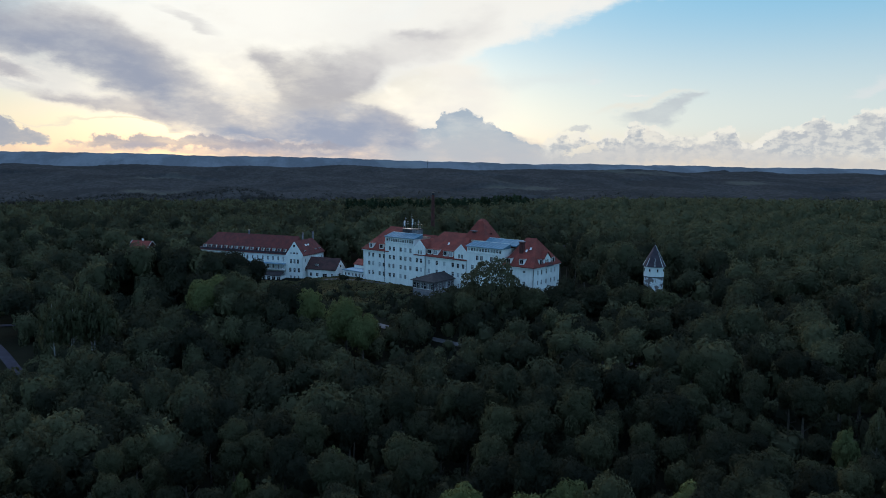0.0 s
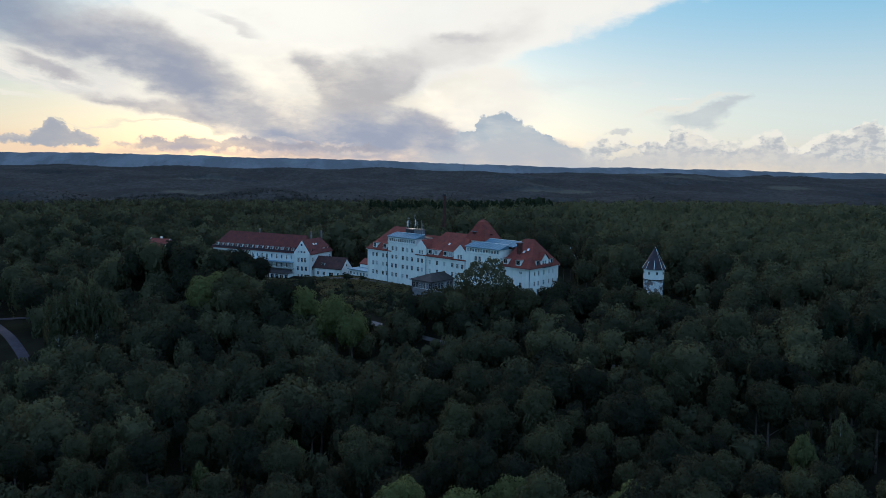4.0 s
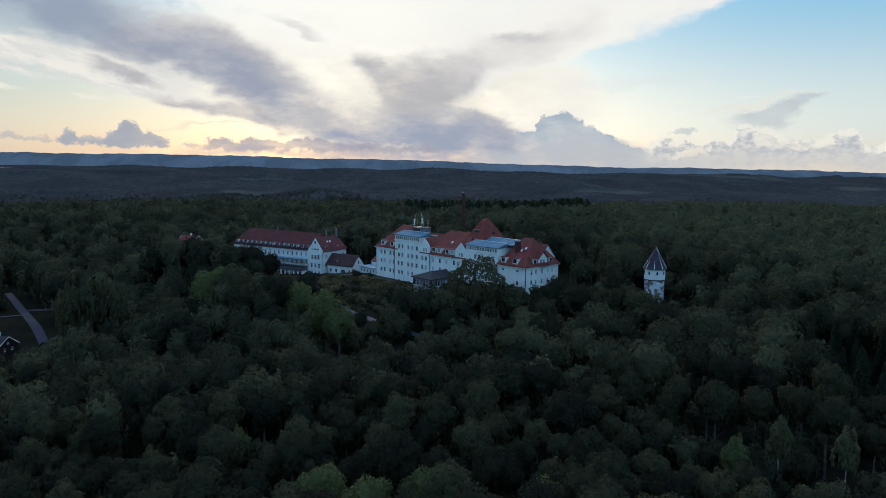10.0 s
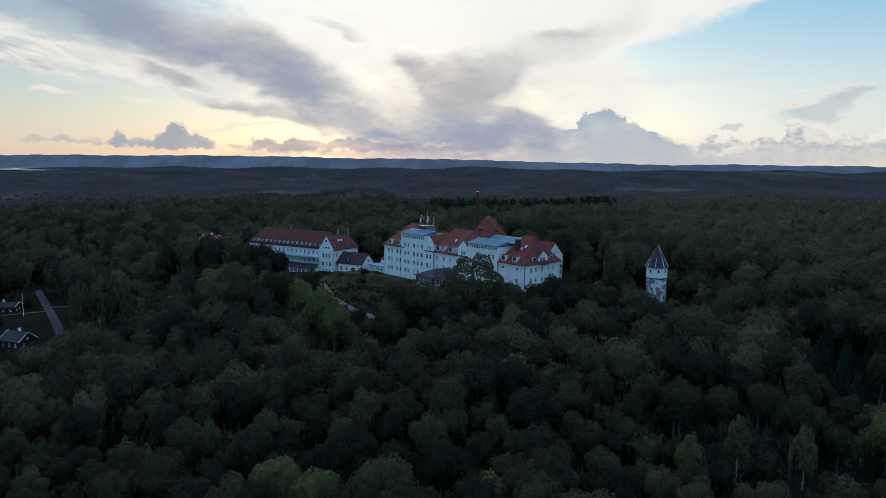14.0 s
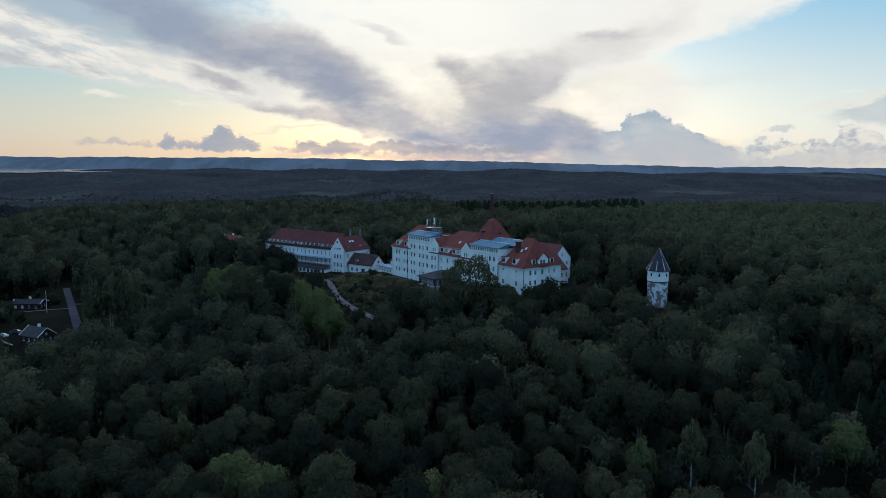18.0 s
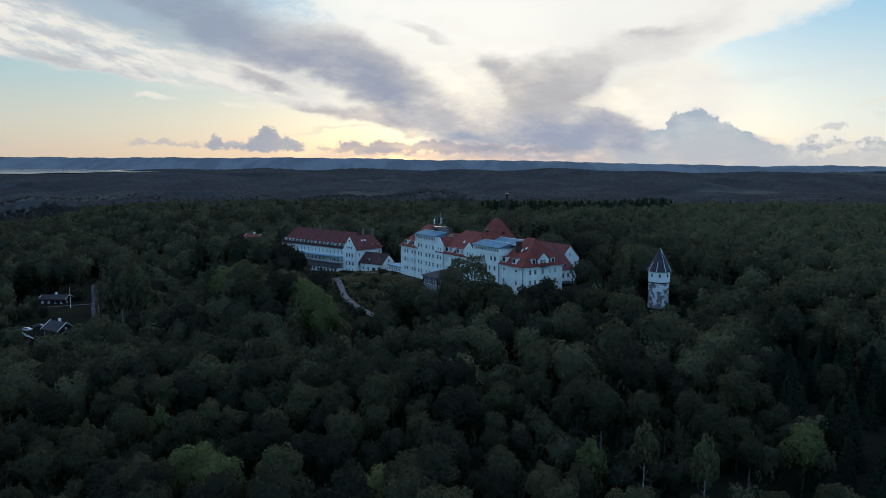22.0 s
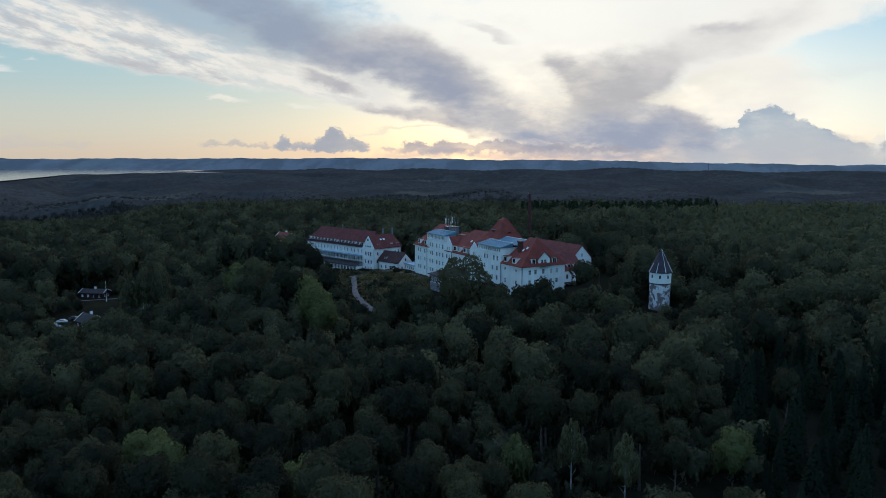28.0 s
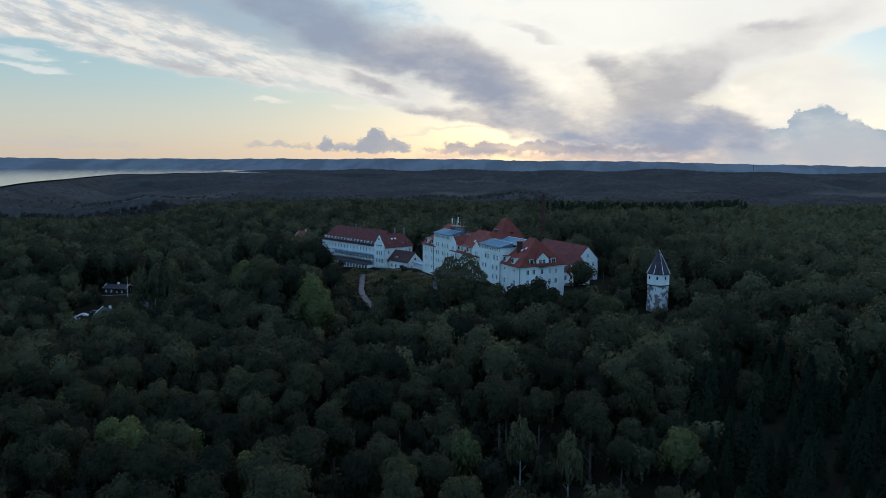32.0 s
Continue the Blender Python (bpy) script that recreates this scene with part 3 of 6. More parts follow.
def array_mesh(name, verts, faces, mat, smooth=False, normals=None):
    """A mesh from numpy rows of corners and of equal-sided faces, with soft normals if they are given."""
    me = bpy.data.meshes.new(name)
    n, sides = len(faces), faces.shape[1]
    me.vertices.add(len(verts))
    me.vertices.foreach_set("co", np.asarray(verts, np.float32).ravel())
    me.loops.add(n * sides)
    me.loops.foreach_set("vertex_index", np.asarray(faces, np.int32).ravel())
    me.polygons.add(n)
    me.polygons.foreach_set("loop_start", np.arange(0, n * sides, sides, dtype=np.int32))
    if smooth or normals is not None:
        me.polygons.foreach_set("use_smooth", np.ones(n, bool))
    if normals is not None:
        me.attributes.new("custom_normal", "FLOAT_VECTOR", "POINT").data.foreach_set("vector", np.asarray(normals, np.float32).ravel())
    me.update(calc_edges=True)
    me.materials.append(mat)
    return me


def solid(bm, corners, faces):
    vs = [bm.verts.new(c) for c in corners]
    for f in faces:
        bm.faces.new([vs[i] for i in f])


def box(bm, x0, y0, z0, x1, y1, z1):
    solid(bm, [(x, y, z) for z in (z0, z1) for x, y in ((x0, y0), (x1, y0), (x1, y1), (x0, y1))],
          [(3, 2, 1, 0), (4, 5, 6, 7), (0, 1, 5, 4), (1, 2, 6, 5), (2, 3, 7, 6), (3, 0, 4, 7)])


def boxed(*sizes):
    bm = bmesh.new()
    for s in sizes:
        box(bm, *s)
    return bm


def rod(bm, p, q, r0, r1, n=8):
    """A tapered round bar from p to q."""
    p, q = Vector(p), Vector(q)
    side = (q - p).to_track_quat("Z", "Y").to_matrix()
    ring = [[e + side @ Vector((r * math.cos(6.2832 * i / n), r * math.sin(6.2832 * i / n), 0)) for i in range(n)] for e, r in ((p, r0), (q, r1))]
    solid(bm, ring[0] + ring[1], [(i, (i + 1) % n, n + (i + 1) % n, n + i) for i in range(n)] + [tuple(range(n))[::-1], tuple(range(n, 2 * n))])


def hip(bm, x0, y0, x1, y1, z, ridge, top, drop=0.25, axis="x"):
    """A hipped or gabled roof with thick eaves: ridge gives where the ridge begins and ends along its axis."""
    a, b = ridge
    if axis == "x":
        c = (y0 + y1) / 2
        r0, r1 = (a, c, top), (b, c, top)
        faces = [(4, 5, 9, 8), (5, 6, 9), (6, 7, 8, 9), (7, 4, 8)]
    else:
        c = (x0 + x1) / 2
        r0, r1 = (c, a, top), (c, b, top)
        faces = [(4, 5, 8), (5, 6, 9, 8), (6, 7, 9), (7, 4, 8, 9)]
    base = [(x, y, h) for h in (z - drop, z) for x, y in ((x0, y0), (x1, y0), (x1, y1), (x0, y1))]
    solid(bm, base + [r0, r1], [(3, 2, 1, 0), (0, 1, 5, 4), (1, 2, 6, 5), (2, 3, 7, 6), (3, 0, 4, 7)] + faces)


def gabled(bm, x0, y0, x1, y1, z, top, thick=0.25):
    """A gabled roof of two thick slopes along x, open below, with overhangs."""
    c = (y0 + y1) / 2
    line = ((y0, z - thick), (c, top - thick), (y1, z - thick), (y1, z), (c, top), (y0, z))
    solid(bm, [(x, y, h) for x in (x0, x1) for y, h in line],
          [(0, 1, 4, 5), (1, 2, 3, 4), (11, 10, 7, 6), (10, 9, 8, 7), (6, 7, 1, 0), (7, 8, 2, 1), (8, 9, 3, 2), (9, 10, 4, 3), (10, 11, 5, 4), (11, 6, 0, 5)])


def place_on(face, s, out, z):
    """Local x, y, z on one upright face: s metres along it, out metres in front."""
    (ox, oy), (dx, dy) = face
    return Vector((ox + dx * s + dy * out, oy + dy * s - dx * out, z))


def wall_sheet(name, parent, mat, face, length, z0, z1, holes, thick=0.35, label=""):
    """One wall with real openings. holes: (centre along, centre height, width, height)."""
    us = sorted({0.0, length, *(v for s, _, w, _ in holes for v in (s - w / 2, s + w / 2))})
    vs = sorted({z0, z1, *(v for _, z, _, h in holes for v in (z - h / 2, z + h / 2))})
    bm = bmesh.new()
    grid = {}

    def corner(i, j, deep):
        if (i, j, deep) not in grid:
            grid[i, j, deep] = bm.verts.new(place_on(face, us[i], -thick if deep else 0.0, vs[j]))
        return grid[i, j, deep]

    def open_at(i, j):
        if not (0 <= i < len(us) - 1 and 0 <= j < len(vs) - 1):
            return True
        u, v = (us[i] + us[i + 1]) / 2, (vs[j] + vs[j + 1]) / 2
        return any(abs(u - s) < w / 2 and abs(v - z) < h / 2 for s, z, w, h in holes)

    for i in range(len(us) - 1):
        for j in range(len(vs) - 1):
            if open_at(i, j):
                continue
            bm.faces.new([corner(i, j, 0), corner(i + 1, j, 0), corner(i + 1, j + 1, 0), corner(i, j + 1, 0)])
            bm.faces.new([corner(i, j + 1, 1), corner(i + 1, j + 1, 1), corner(i + 1, j, 1), corner(i, j, 1)])
            for di, dj, p, q in ((-1, 0, (i, j + 1), (i, j)), (1, 0, (i + 1, j), (i + 1, j + 1)), (0, -1, (i, j), (i + 1, j)), (0, 1, (i + 1, j + 1), (i, j + 1))):
                if open_at(i + di, j + dj):
                    bm.faces.new([corner(*p, 0), corner(*p, 1), corner(*q, 1), corner(*q, 0)])
    return part(name, bm, mat, parent, label)


SHARED = {}


def window_part(parent, face, s, z, w, h, bars=(1, 1)):
    """A casement set into its opening: frame with bars and sill, and a pane behind them."""
    key = (round(w, 2), round(h, 2), bars)
    if key not in SHARED:
        bm = bmesh.new()
        t = 0.055
        box(bm, -w / 2, -0.02, -h / 2, -w / 2 + t, 0.08, h / 2)
        box(bm, w / 2 - t, -0.02, -h / 2, w / 2, 0.08, h / 2)
        box(bm, -w / 2 + t, -0.02, h / 2 - t, w / 2 - t, 0.08, h / 2)
        box(bm, -w / 2 + t, -0.02, -h / 2, w / 2 - t, 0.08, -h / 2 + t)
        for i in range(bars[0]):
            x = -w / 2 + w * (i + 1) / (bars[0] + 1)
            box(bm, x - 0.025, -0.01, -h / 2 + t, x + 0.025, 0.06, h / 2 - t)
        for i in range(bars[1]):
            y = -h / 2 + h * (i + 1) / (bars[1] + 1) + 0.12 * h
            box(bm, -w / 2 + t, -0.012, y - 0.025, w / 2 - t, 0.055, y + 0.025)
        box(bm, -w / 2 - 0.08, -0.30, -h / 2 - 0.08, w / 2 + 0.08, 0.05, -h / 2 - 0.003)
        me = bpy.data.meshes.new("window_frame")
        bm.to_mesh(me)
        bm.free()
        me.materials.append(TRIM)
        bm = boxed((-w / 2 + t, 0.065, -h / 2 + t, w / 2 - t, 0.075, h / 2 - t))
        pane = bpy.data.meshes.new("pane")
        bm.to_mesh(pane)
        bm.free()
        pane.materials.append(GLASS)
        SHARED[key] = me, pane
    (ox, oy), (dx, dy) = face
    win = new("window", SHARED[key][0])
    win.parent = parent
    win.matrix_local = Matrix.Translation(place_on(face, s, -0.16, z)) @ Matrix.Rotation(math.atan2(dy, dx), 4, "Z")
    pane = new("pane", SHARED[key][1])
    pane.parent = win
    return win


def wall_with_windows(name, parent, mat, face, length, z0, z1, rows, bars=(1, 1), thick=0.35):
    """rows: (height of the centre, width, height, positions along the wall)."""
    holes = [(s, z, w, h) for z, w, h, places in rows for s in places]
    wall_sheet(name, parent, mat, face, length, z0, z1, holes, thick)
    for s, z, w, h in holes:
        window_part(parent, face, s, z, w, h, bars)


def gable_wall(parent, mat, face, s0, s1, z0, z_eave, apex, rows, name="gable_wall"):
    """A wall that ends in a pointed gable, with windows."""
    holes = [(s - s0, z, w, h) for z, w, h, places in rows for s in places]
    start = place_on(face, s0, 0, 0)
    f = ((start.x, start.y), face[1])
    wall_sheet(name, parent, mat, f, s1 - s0, z0, z_eave, [h for h in holes if h[1] < z_eave - 0.5 * h[3]])
    mid, t = (s1 - s0) / 2, 0.35
    bm = bmesh.new()
    solid(bm, [place_on(f, a, o, z) for o in (0, -t) for a, z in ((0, z_eave), (s1 - s0, z_eave), (mid, apex))],
          [(0, 1, 2), (5, 4, 3), (0, 3, 4, 1), (1, 4, 5, 2), (2, 5, 3, 0)])
    part("gable_top", bm, mat, parent)
    for s, z, w, h in holes:
        if z < z_eave - 0.5 * h:
            window_part(parent, f, s, z, w, h)
        else:
            dark = boxed((-w / 2, -0.03, -h / 2, w / 2, 0.05, h / 2))
            ob = part("gable_window", dark, GLASS, parent)
            ob.matrix_local = Matrix.Translation(place_on(f, s, 0.02, z)) @ Matrix.Rotation(math.atan2(face[1][1], face[1][0]), 4, "Z")


def dormer(parent, face, s, out, z, w=1.5, h=1.5, deep=2.2, mat=None, pitch=0.0, roof=None):
    """A roof dormer: cheeks and front, a window and a lid."""
    key = ("dormer", w, h, deep, pitch, (mat or TRIM).name, (roof or RED_TILE).name)
    if key not in SHARED:
        bm = boxed((-w / 2, 0, -h / 2, w / 2, deep, h / 2))
        a = bpy.data.meshes.new("dormer")
        bm.to_mesh(a)
        bm.free()
        a.materials.append(mat or TRIM)
        bm = bmesh.new()
        if pitch:
            hip(bm, -w / 2 - 0.15, -0.15, w / 2 + 0.15, deep + 1.0, h / 2 + 0.1, (-0.15, deep + 1.0), h / 2 + pitch, 0.1, "y")
        else:
            box(bm, -w / 2 - 0.15, -0.2, h / 2 + 0.003, w / 2 + 0.15, deep + 0.3, h / 2 + 0.15)
        b = bpy.data.meshes.new("dormer_roof")
        bm.to_mesh(b)
        bm.free()
        b.materials.append(roof or RED_TILE)
        bm = boxed((-w * 0.36, -0.03, -h * 0.36, -0.04, -0.004, h * 0.38), (0.04, -0.03, -h * 0.36, w * 0.36, -0.004, h * 0.38))
        c = bpy.data.meshes.new("dormer_pane")
        bm.to_mesh(c)
        bm.free()
        c.materials.append(GLASS)
        SHARED[key] = a, b, c
    a, b, c = SHARED[key]
    ob = new("dormer", a)
    ob.parent = parent
    ob.matrix_local = Matrix.Translation(place_on(face, s, out, z)) @ Matrix.Rotation(math.atan2(face[1][1], face[1][0]), 4, "Z")
    for n, me in (("dormer_roof", b), ("pane", c)):
        o = new(n, me)
        o.parent = ob
    return ob


def smooth(a, b, x):
    t = np.clip((np.asarray(x, float) - a) / (b - a), 0, 1)
    return t * t * (3 - 2 * t)


# ---- plan ----
MAIN = (-32.5, 300.1, -46.6)     # corner of the main building's facade and its heading
WING = (-56.5, 317.9, -29.5)     # right front corner of the long wing and its heading


def local_to(origin, x, y):
    a = math.radians(origin[2])
    dx, dy = np.asarray(x, float) - origin[0], np.asarray(y, float) - origin[1]
    return dx * math.cos(a) + dy * math.sin(a), dy * math.cos(a) - dx * math.sin(a)


def from_local(origin, x, y):
    a = math.radians(origin[2])
    return origin[0] + x * math.cos(a) - y * math.sin(a), origin[1] + x * math.sin(a) + y * math.cos(a)


# the water rises with distance, tilted to fit the camera's view
def tilted_lake_height(d):
    return -23 + (d - 2200) * 0.0126


def near_shore(az):
    """How far off the lake's near shore lies in each direction, fitted to the camera's view."""
    low = 0.80 + 0.12 * smooth(-33, -41, az) + 0.35 * smooth(-41, -45, az) + 0.58 * smooth(-44.5, -50, az) + 0.02 * np.sin(az * 1.9)
    return 97.7 / (np.tan(np.radians(low)) + 0.0126)


def far_shore(az):
    return 97.7 / (np.tan(np.radians(0.52 + 0.27 * smooth(-38, -30.6, az))) + 0.0126)


def height(x, y):
    """The lie of the land: a wooded knoll that falls to the front and to the west, then lower land and far hills."""
    x, y = np.asarray(x, float), np.asarray(y, float)
    u, v = local_to(MAIN, x, y)
    east = smooth(40, 100, u)
    h = -14.5 * smooth(3, 78, -v) * (1 - east) - 13.0 * smooth(3, 130, -v) * east
    h = h - 2.2 * smooth(-8, -26, u) * smooth(40, 10, v) - 3.5 * smooth(-40, -130, u) - 4 * smooth(-100, -260, u)
    h = h - 9.0 * smooth(-85, -150, x) * smooth(290, 235, y)
    h = h - 0.9 * smooth(40, 80, u) * smooth(25, 0, v)
    d, az = np.hypot(x - 10, y - 10), np.degrees(np.arctan2(x - 10, y - 10))
    h = h + 1.6 * np.sin(x * 0.021 + 1) * np.sin(y * 0.017) * smooth(420, 520, d)
    h = h - 36 * smooth(690, 1300, d) - 16 * smooth(1300, 2600, d)
    roll = 8 * np.sin(az * 0.31 + 1.1) * np.sin(d * 0.0031 + az * 0.07) + 5 * np.sin(az * 0.83 + d * 0.0017)
    h = h + roll * smooth(900, 1600, d)
    h = h + smooth(2400, 4200, d) * 48
    shore = near_shore(az)
    west = smooth(-24, -30, az) * smooth(-120, -100, az) * smooth(-1300, -250, d - shore) * smooth(60, -60, d - shore)
    h = h * (1 - west) + west * (tilted_lake_height(np.minimum(d, 4600)) - 3)
    wet = smooth(-29.5, -30.6, az) * smooth(-110, -95, az) * smooth(-160, -30, d - shore) * smooth(90, 10, d - far_shore(az))
    h = h * (1 - wet) + wet * (tilted_lake_height(np.minimum(d, 4600)) - 6)
    return h


def canopy(x, y):
    """The height of the tree tops on the front slopes: rising to the east, with dips before lawns, drive, tower and
    cottages that fit the camera's view.
    """
    x, y = np.asarray(x, float), np.asarray(y, float)
    u, v = local_to(MAIN, x, y)
    s, w = local_to(WING, x, y)
    c = 5 + 0.085 * np.clip(x, -110, 90) + 0.02 * (y - 170)
    c = c - 10.5 * np.exp(-(((x + 24) / 25) ** 2 + ((y - 205) / 21) ** 2))
    c = c - 6.0 * np.exp(-(((x + 142) / 24) ** 2 + ((y - 226) / 20) ** 2))
    beside = smooth(-52, -34, v) * smooth(2, -6, v) * smooth(-46, -36, u) * smooth(96, 84, u)
    c = c * (1 - beside) + beside * (0.5 + 6.8 * smooth(49, 63, u))
    wing = smooth(-50, -42, w) * smooth(-75, -60, s) * smooth(24, 6, s)
    c = c * (1 - wing) + wing * (3.0 + 9.0 * smooth(-24, -30, w) * smooth(5, -3, s) - 4.0 * smooth(-3, 6, s))
    c = c + 9.0 * np.exp(-(((x + 69) / 20) ** 2 + ((y - 240) / 26) ** 2)) * smooth(-40, -50, x)
    c = c - 6.5 * np.exp(-(((x + 35) / 12) ** 2 + ((y - 240) / 17) ** 2))
    tower = np.exp(-(((x - 66) / 17) ** 2 + ((y - 226) / 24) ** 2))
    c = c - 8.3 * tower
    behind = smooth(0, 26, v) * smooth(232, 262, y)
    c = c - 3.5 * smooth(142, 116, y) * smooth(15, 35, x)
    c = c - 11 * smooth(-105, -150, x) * smooth(300, 255, y)
    return c * (1 - behind) + behind * (height(x, y) + 15.5)


def ground_at(x, y):
    return float(height(x, y))


# ---- ground, road, water and distance ----
def polar_sheet(name, mat, azimuths, radii, lift):
    az, d = np.meshgrid(np.radians(azimuths), radii)
    x, y = 10 + d * np.sin(az), 10 + d * np.cos(az)
    z = height(x, y) + lift(x, y, d, np.degrees(az))
    rows, cols = az.shape
    i = np.arange(rows * cols).reshape(rows, cols)
    faces = np.stack([i[:-1, :-1], i[1:, :-1], i[1:, 1:], i[:-1, 1:]], -1).reshape(-1, 4)[:, ::-1]
    return new(name, array_mesh(name, np.stack([x, y, z], -1).reshape(-1, 3), faces, mat, True))


radii = np.concatenate([[0.5], np.arange(12, 90, 6.0), np.arange(92, 400, 3.5), np.geomspace(404, 4900, 70)])
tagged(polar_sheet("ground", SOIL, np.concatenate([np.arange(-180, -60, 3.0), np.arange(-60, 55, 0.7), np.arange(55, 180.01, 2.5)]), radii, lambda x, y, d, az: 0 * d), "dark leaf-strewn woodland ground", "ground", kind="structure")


def lumps(x, y, d, az):
    rng = np.random.default_rng(5)
    grain = rng.random(x.shape)
    stand = 0.5 + 0.5 * np.sin(x * 0.006 + 2 * np.sin(y * 0.004)) * np.sin(y * 0.005 + 1.3 * np.sin(x * 0.003))
    wet = smooth(-29.5, -30.6, az) * smooth(-110, -100, az) * smooth(-60, -10, d - near_shore(az)) * smooth(60, 10, d - far_shore(az))
    open_land = smooth(0.80, 0.9, stand)
    low = 1 - 0.8 * smooth(-24, -30, az) * smooth(-500, -100, d - near_shore(az))
    return (7 + 5 * grain ** 2 + 7 * stand) * low * (1 - 0.9 * open_land) * (1 - wet) * smooth(1330, 1480, d) - 25 * wet


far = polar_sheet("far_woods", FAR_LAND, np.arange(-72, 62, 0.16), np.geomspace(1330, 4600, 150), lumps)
tagged(far, "woodland greyed by painted haze, rolling to the horizon with pale fields", "woods", kind="stuff")


def hill_line(az):
    """How high the last hills stand above eye level, in degrees."""
    return 0.22 + 0.10 * smooth(-34, -24, az) - 0.10 * smooth(-20, -10, az) - 0.02 * smooth(-8, -4, az) - 0.2 * smooth(-2, 4, az) - 0.12 * smooth(6, 16, az) - 0.10 * smooth(24, 42, az) \
        + 0.05 * np.sin(az * 0.55) * np.sin(az * 0.21 + 1) + 0.018 * np.sin(az * 2.3) + 0.012 * np.sin(az * 5.1 + 1) + 0.006 * np.sin(az * 13.0)


def far_hills():
    az = np.arange(-85, 75, 0.1)
    rows = []
    rng = np.random.default_rng(3)
    for d, share in ((4520, 0.0), (4600, 0.45), (4700, 0.8), (4800, 1.0), (4880, 0.85)):
        top = 47 + d * np.tan(np.radians(hill_line(az))) + (rng.random(len(az)) - 0.5) * 1.2
        low = np.full_like(az, 0.0) - 25 + 20 * smooth(-29, -31, az)
        x, y = 10 + d * np.sin(np.radians(az)), 10 + d * np.cos(np.radians(az))
        rows.append(np.stack([x, y, low + (top - low) * share], -1))
    v = np.stack(rows)
    i = np.arange(v.shape[0] * v.shape[1]).reshape(v.shape[:2])
    f = np.stack([i[:-1, :-1], i[1:, :-1], i[1:, 1:], i[:-1, 1:]], -1).reshape(-1, 4)[:, ::-1]
    # one shared normal evens out the light over the hills
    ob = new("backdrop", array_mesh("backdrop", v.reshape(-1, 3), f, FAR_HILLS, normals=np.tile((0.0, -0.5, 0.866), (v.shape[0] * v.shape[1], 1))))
    tagged(ob, "long wooded hills on the horizon, blue-grey with painted haze", "hills", kind="structure")


far_hills()


def lake():
    """A long water in the west, tilted to fit the camera's view, whose near shore swings towards the far one."""
    az = np.arange(-100, -30.2, 0.3)
    d0 = near_shore(az) - 25
    d1 = np.maximum(far_shore(az) + 25, d0 + 5)
    s, c = np.sin(np.radians(az)), np.cos(np.radians(az))
    v = np.concatenate([np.stack([10 + d * s, 10 + d * c, tilted_lake_height(d)], -1) for d in (d0, d1)])
    n = len(az)
    i = np.arange(n - 1)
    f = np.stack([i, i + n, i + n + 1, i + 1], -1)[:, ::-1]
    tagged(new("water", array_mesh("water", v, f, WATER)), "wide calm lake reflecting the evening sky", "lake", kind="structure")


lake()


def ribbon(name, mat, points, width, lift=0.3):
    """A track laid along the ground through the given corners."""
    pts = []
    for (ax, ay), (bx, by) in zip(points, points[1:]):
        n = max(2, int(math.hypot(bx - ax, by - ay) / 3))
        pts += [(ax + (bx - ax) * i / n, ay + (by - ay) * i / n) for i in range(n)]
    pts.append(points[-1])
    p = np.array(pts, float)
    for _ in range(4):
        p[1:-1] = (p[:-2] + 2 * p[1:-1] + p[2:]) / 4
    way = np.gradient(p, axis=0)
    way /= np.linalg.norm(way, axis=1, keepdims=True)
    side = np.stack([-way[:, 1], way[:, 0]], -1) * width / 2
    rows = []
    for k in (-1, -0.33, 0.33, 1):
        q = p + side * k
        rows.append(np.stack([q[:, 0], q[:, 1], height(q[:, 0], q[:, 1]) + lift + (0.05 if abs(k) < 1 else -0.1)], -1))
    v = np.stack(rows)
    i = np.arange(v.shape[0] * v.shape[1]).reshape(v.shape[:2])
    f = np.stack([i[:-1, :-1], i[1:, :-1], i[1:, 1:], i[:-1, 1:]], -1).reshape(-1, 4)[:, ::-1]
    return new(name, array_mesh(name, v.reshape(-1, 3), f, mat, True)), p


track, TRACK = ribbon("road", GRAVEL, [(-62, 303), (-58, 293), (-54, 284), (-48.5, 270), (-37.5, 253), (-27.5, 241), (-20, 231), (-11, 216.5), (-3, 204), (12, 190), (40, 176)], 2.2)
tagged(track, "pale gravel drive curving down from the buildings", "road", kind="structure")
terrace, TERRACE = ribbon("pavement", GRAVEL, [(-64, 304), (-57, 304.5), (-48, 303), (-40, 300), (-33, 295), (-24, 286)], 2.6, 0.25)
tagged(terrace, "gravel terrace path along the white fronts", "path", kind="structure")
lane, LANE = ribbon("road", ASPHALT, [(-222, 365), (-205, 341), (-180, 306), (-168, 288.5), (-151, 265.5), (-140, 250)], 3.3)
tagged(lane, "grey asphalt lane between the houses", "road", kind="structure")
lane2, LANE2 = ribbon("road", ASPHALT, [(-186, 315), (-176, 317), (-164, 316), (-152, 312)], 4.5, 0.36)
tagged(lane2, "short asphalt side lane through the trees", "road", kind="structure")
path, PATHWAY = ribbon("pavement", GRAVEL, [(-222, 282), (-200, 292), (-186, 301), (-178, 305)], 1.6, 0.33)
tagged(path, "narrow pale footpath across the lawn", "path", kind="structure")


# ---- main building ----
def root(name, x, y, z, turn, label, category, group=""):
    ob = new(name)
    ob.matrix_world = pose(x, y, z, 0, 0, turn)
    return tagged(ob, label, category, group)


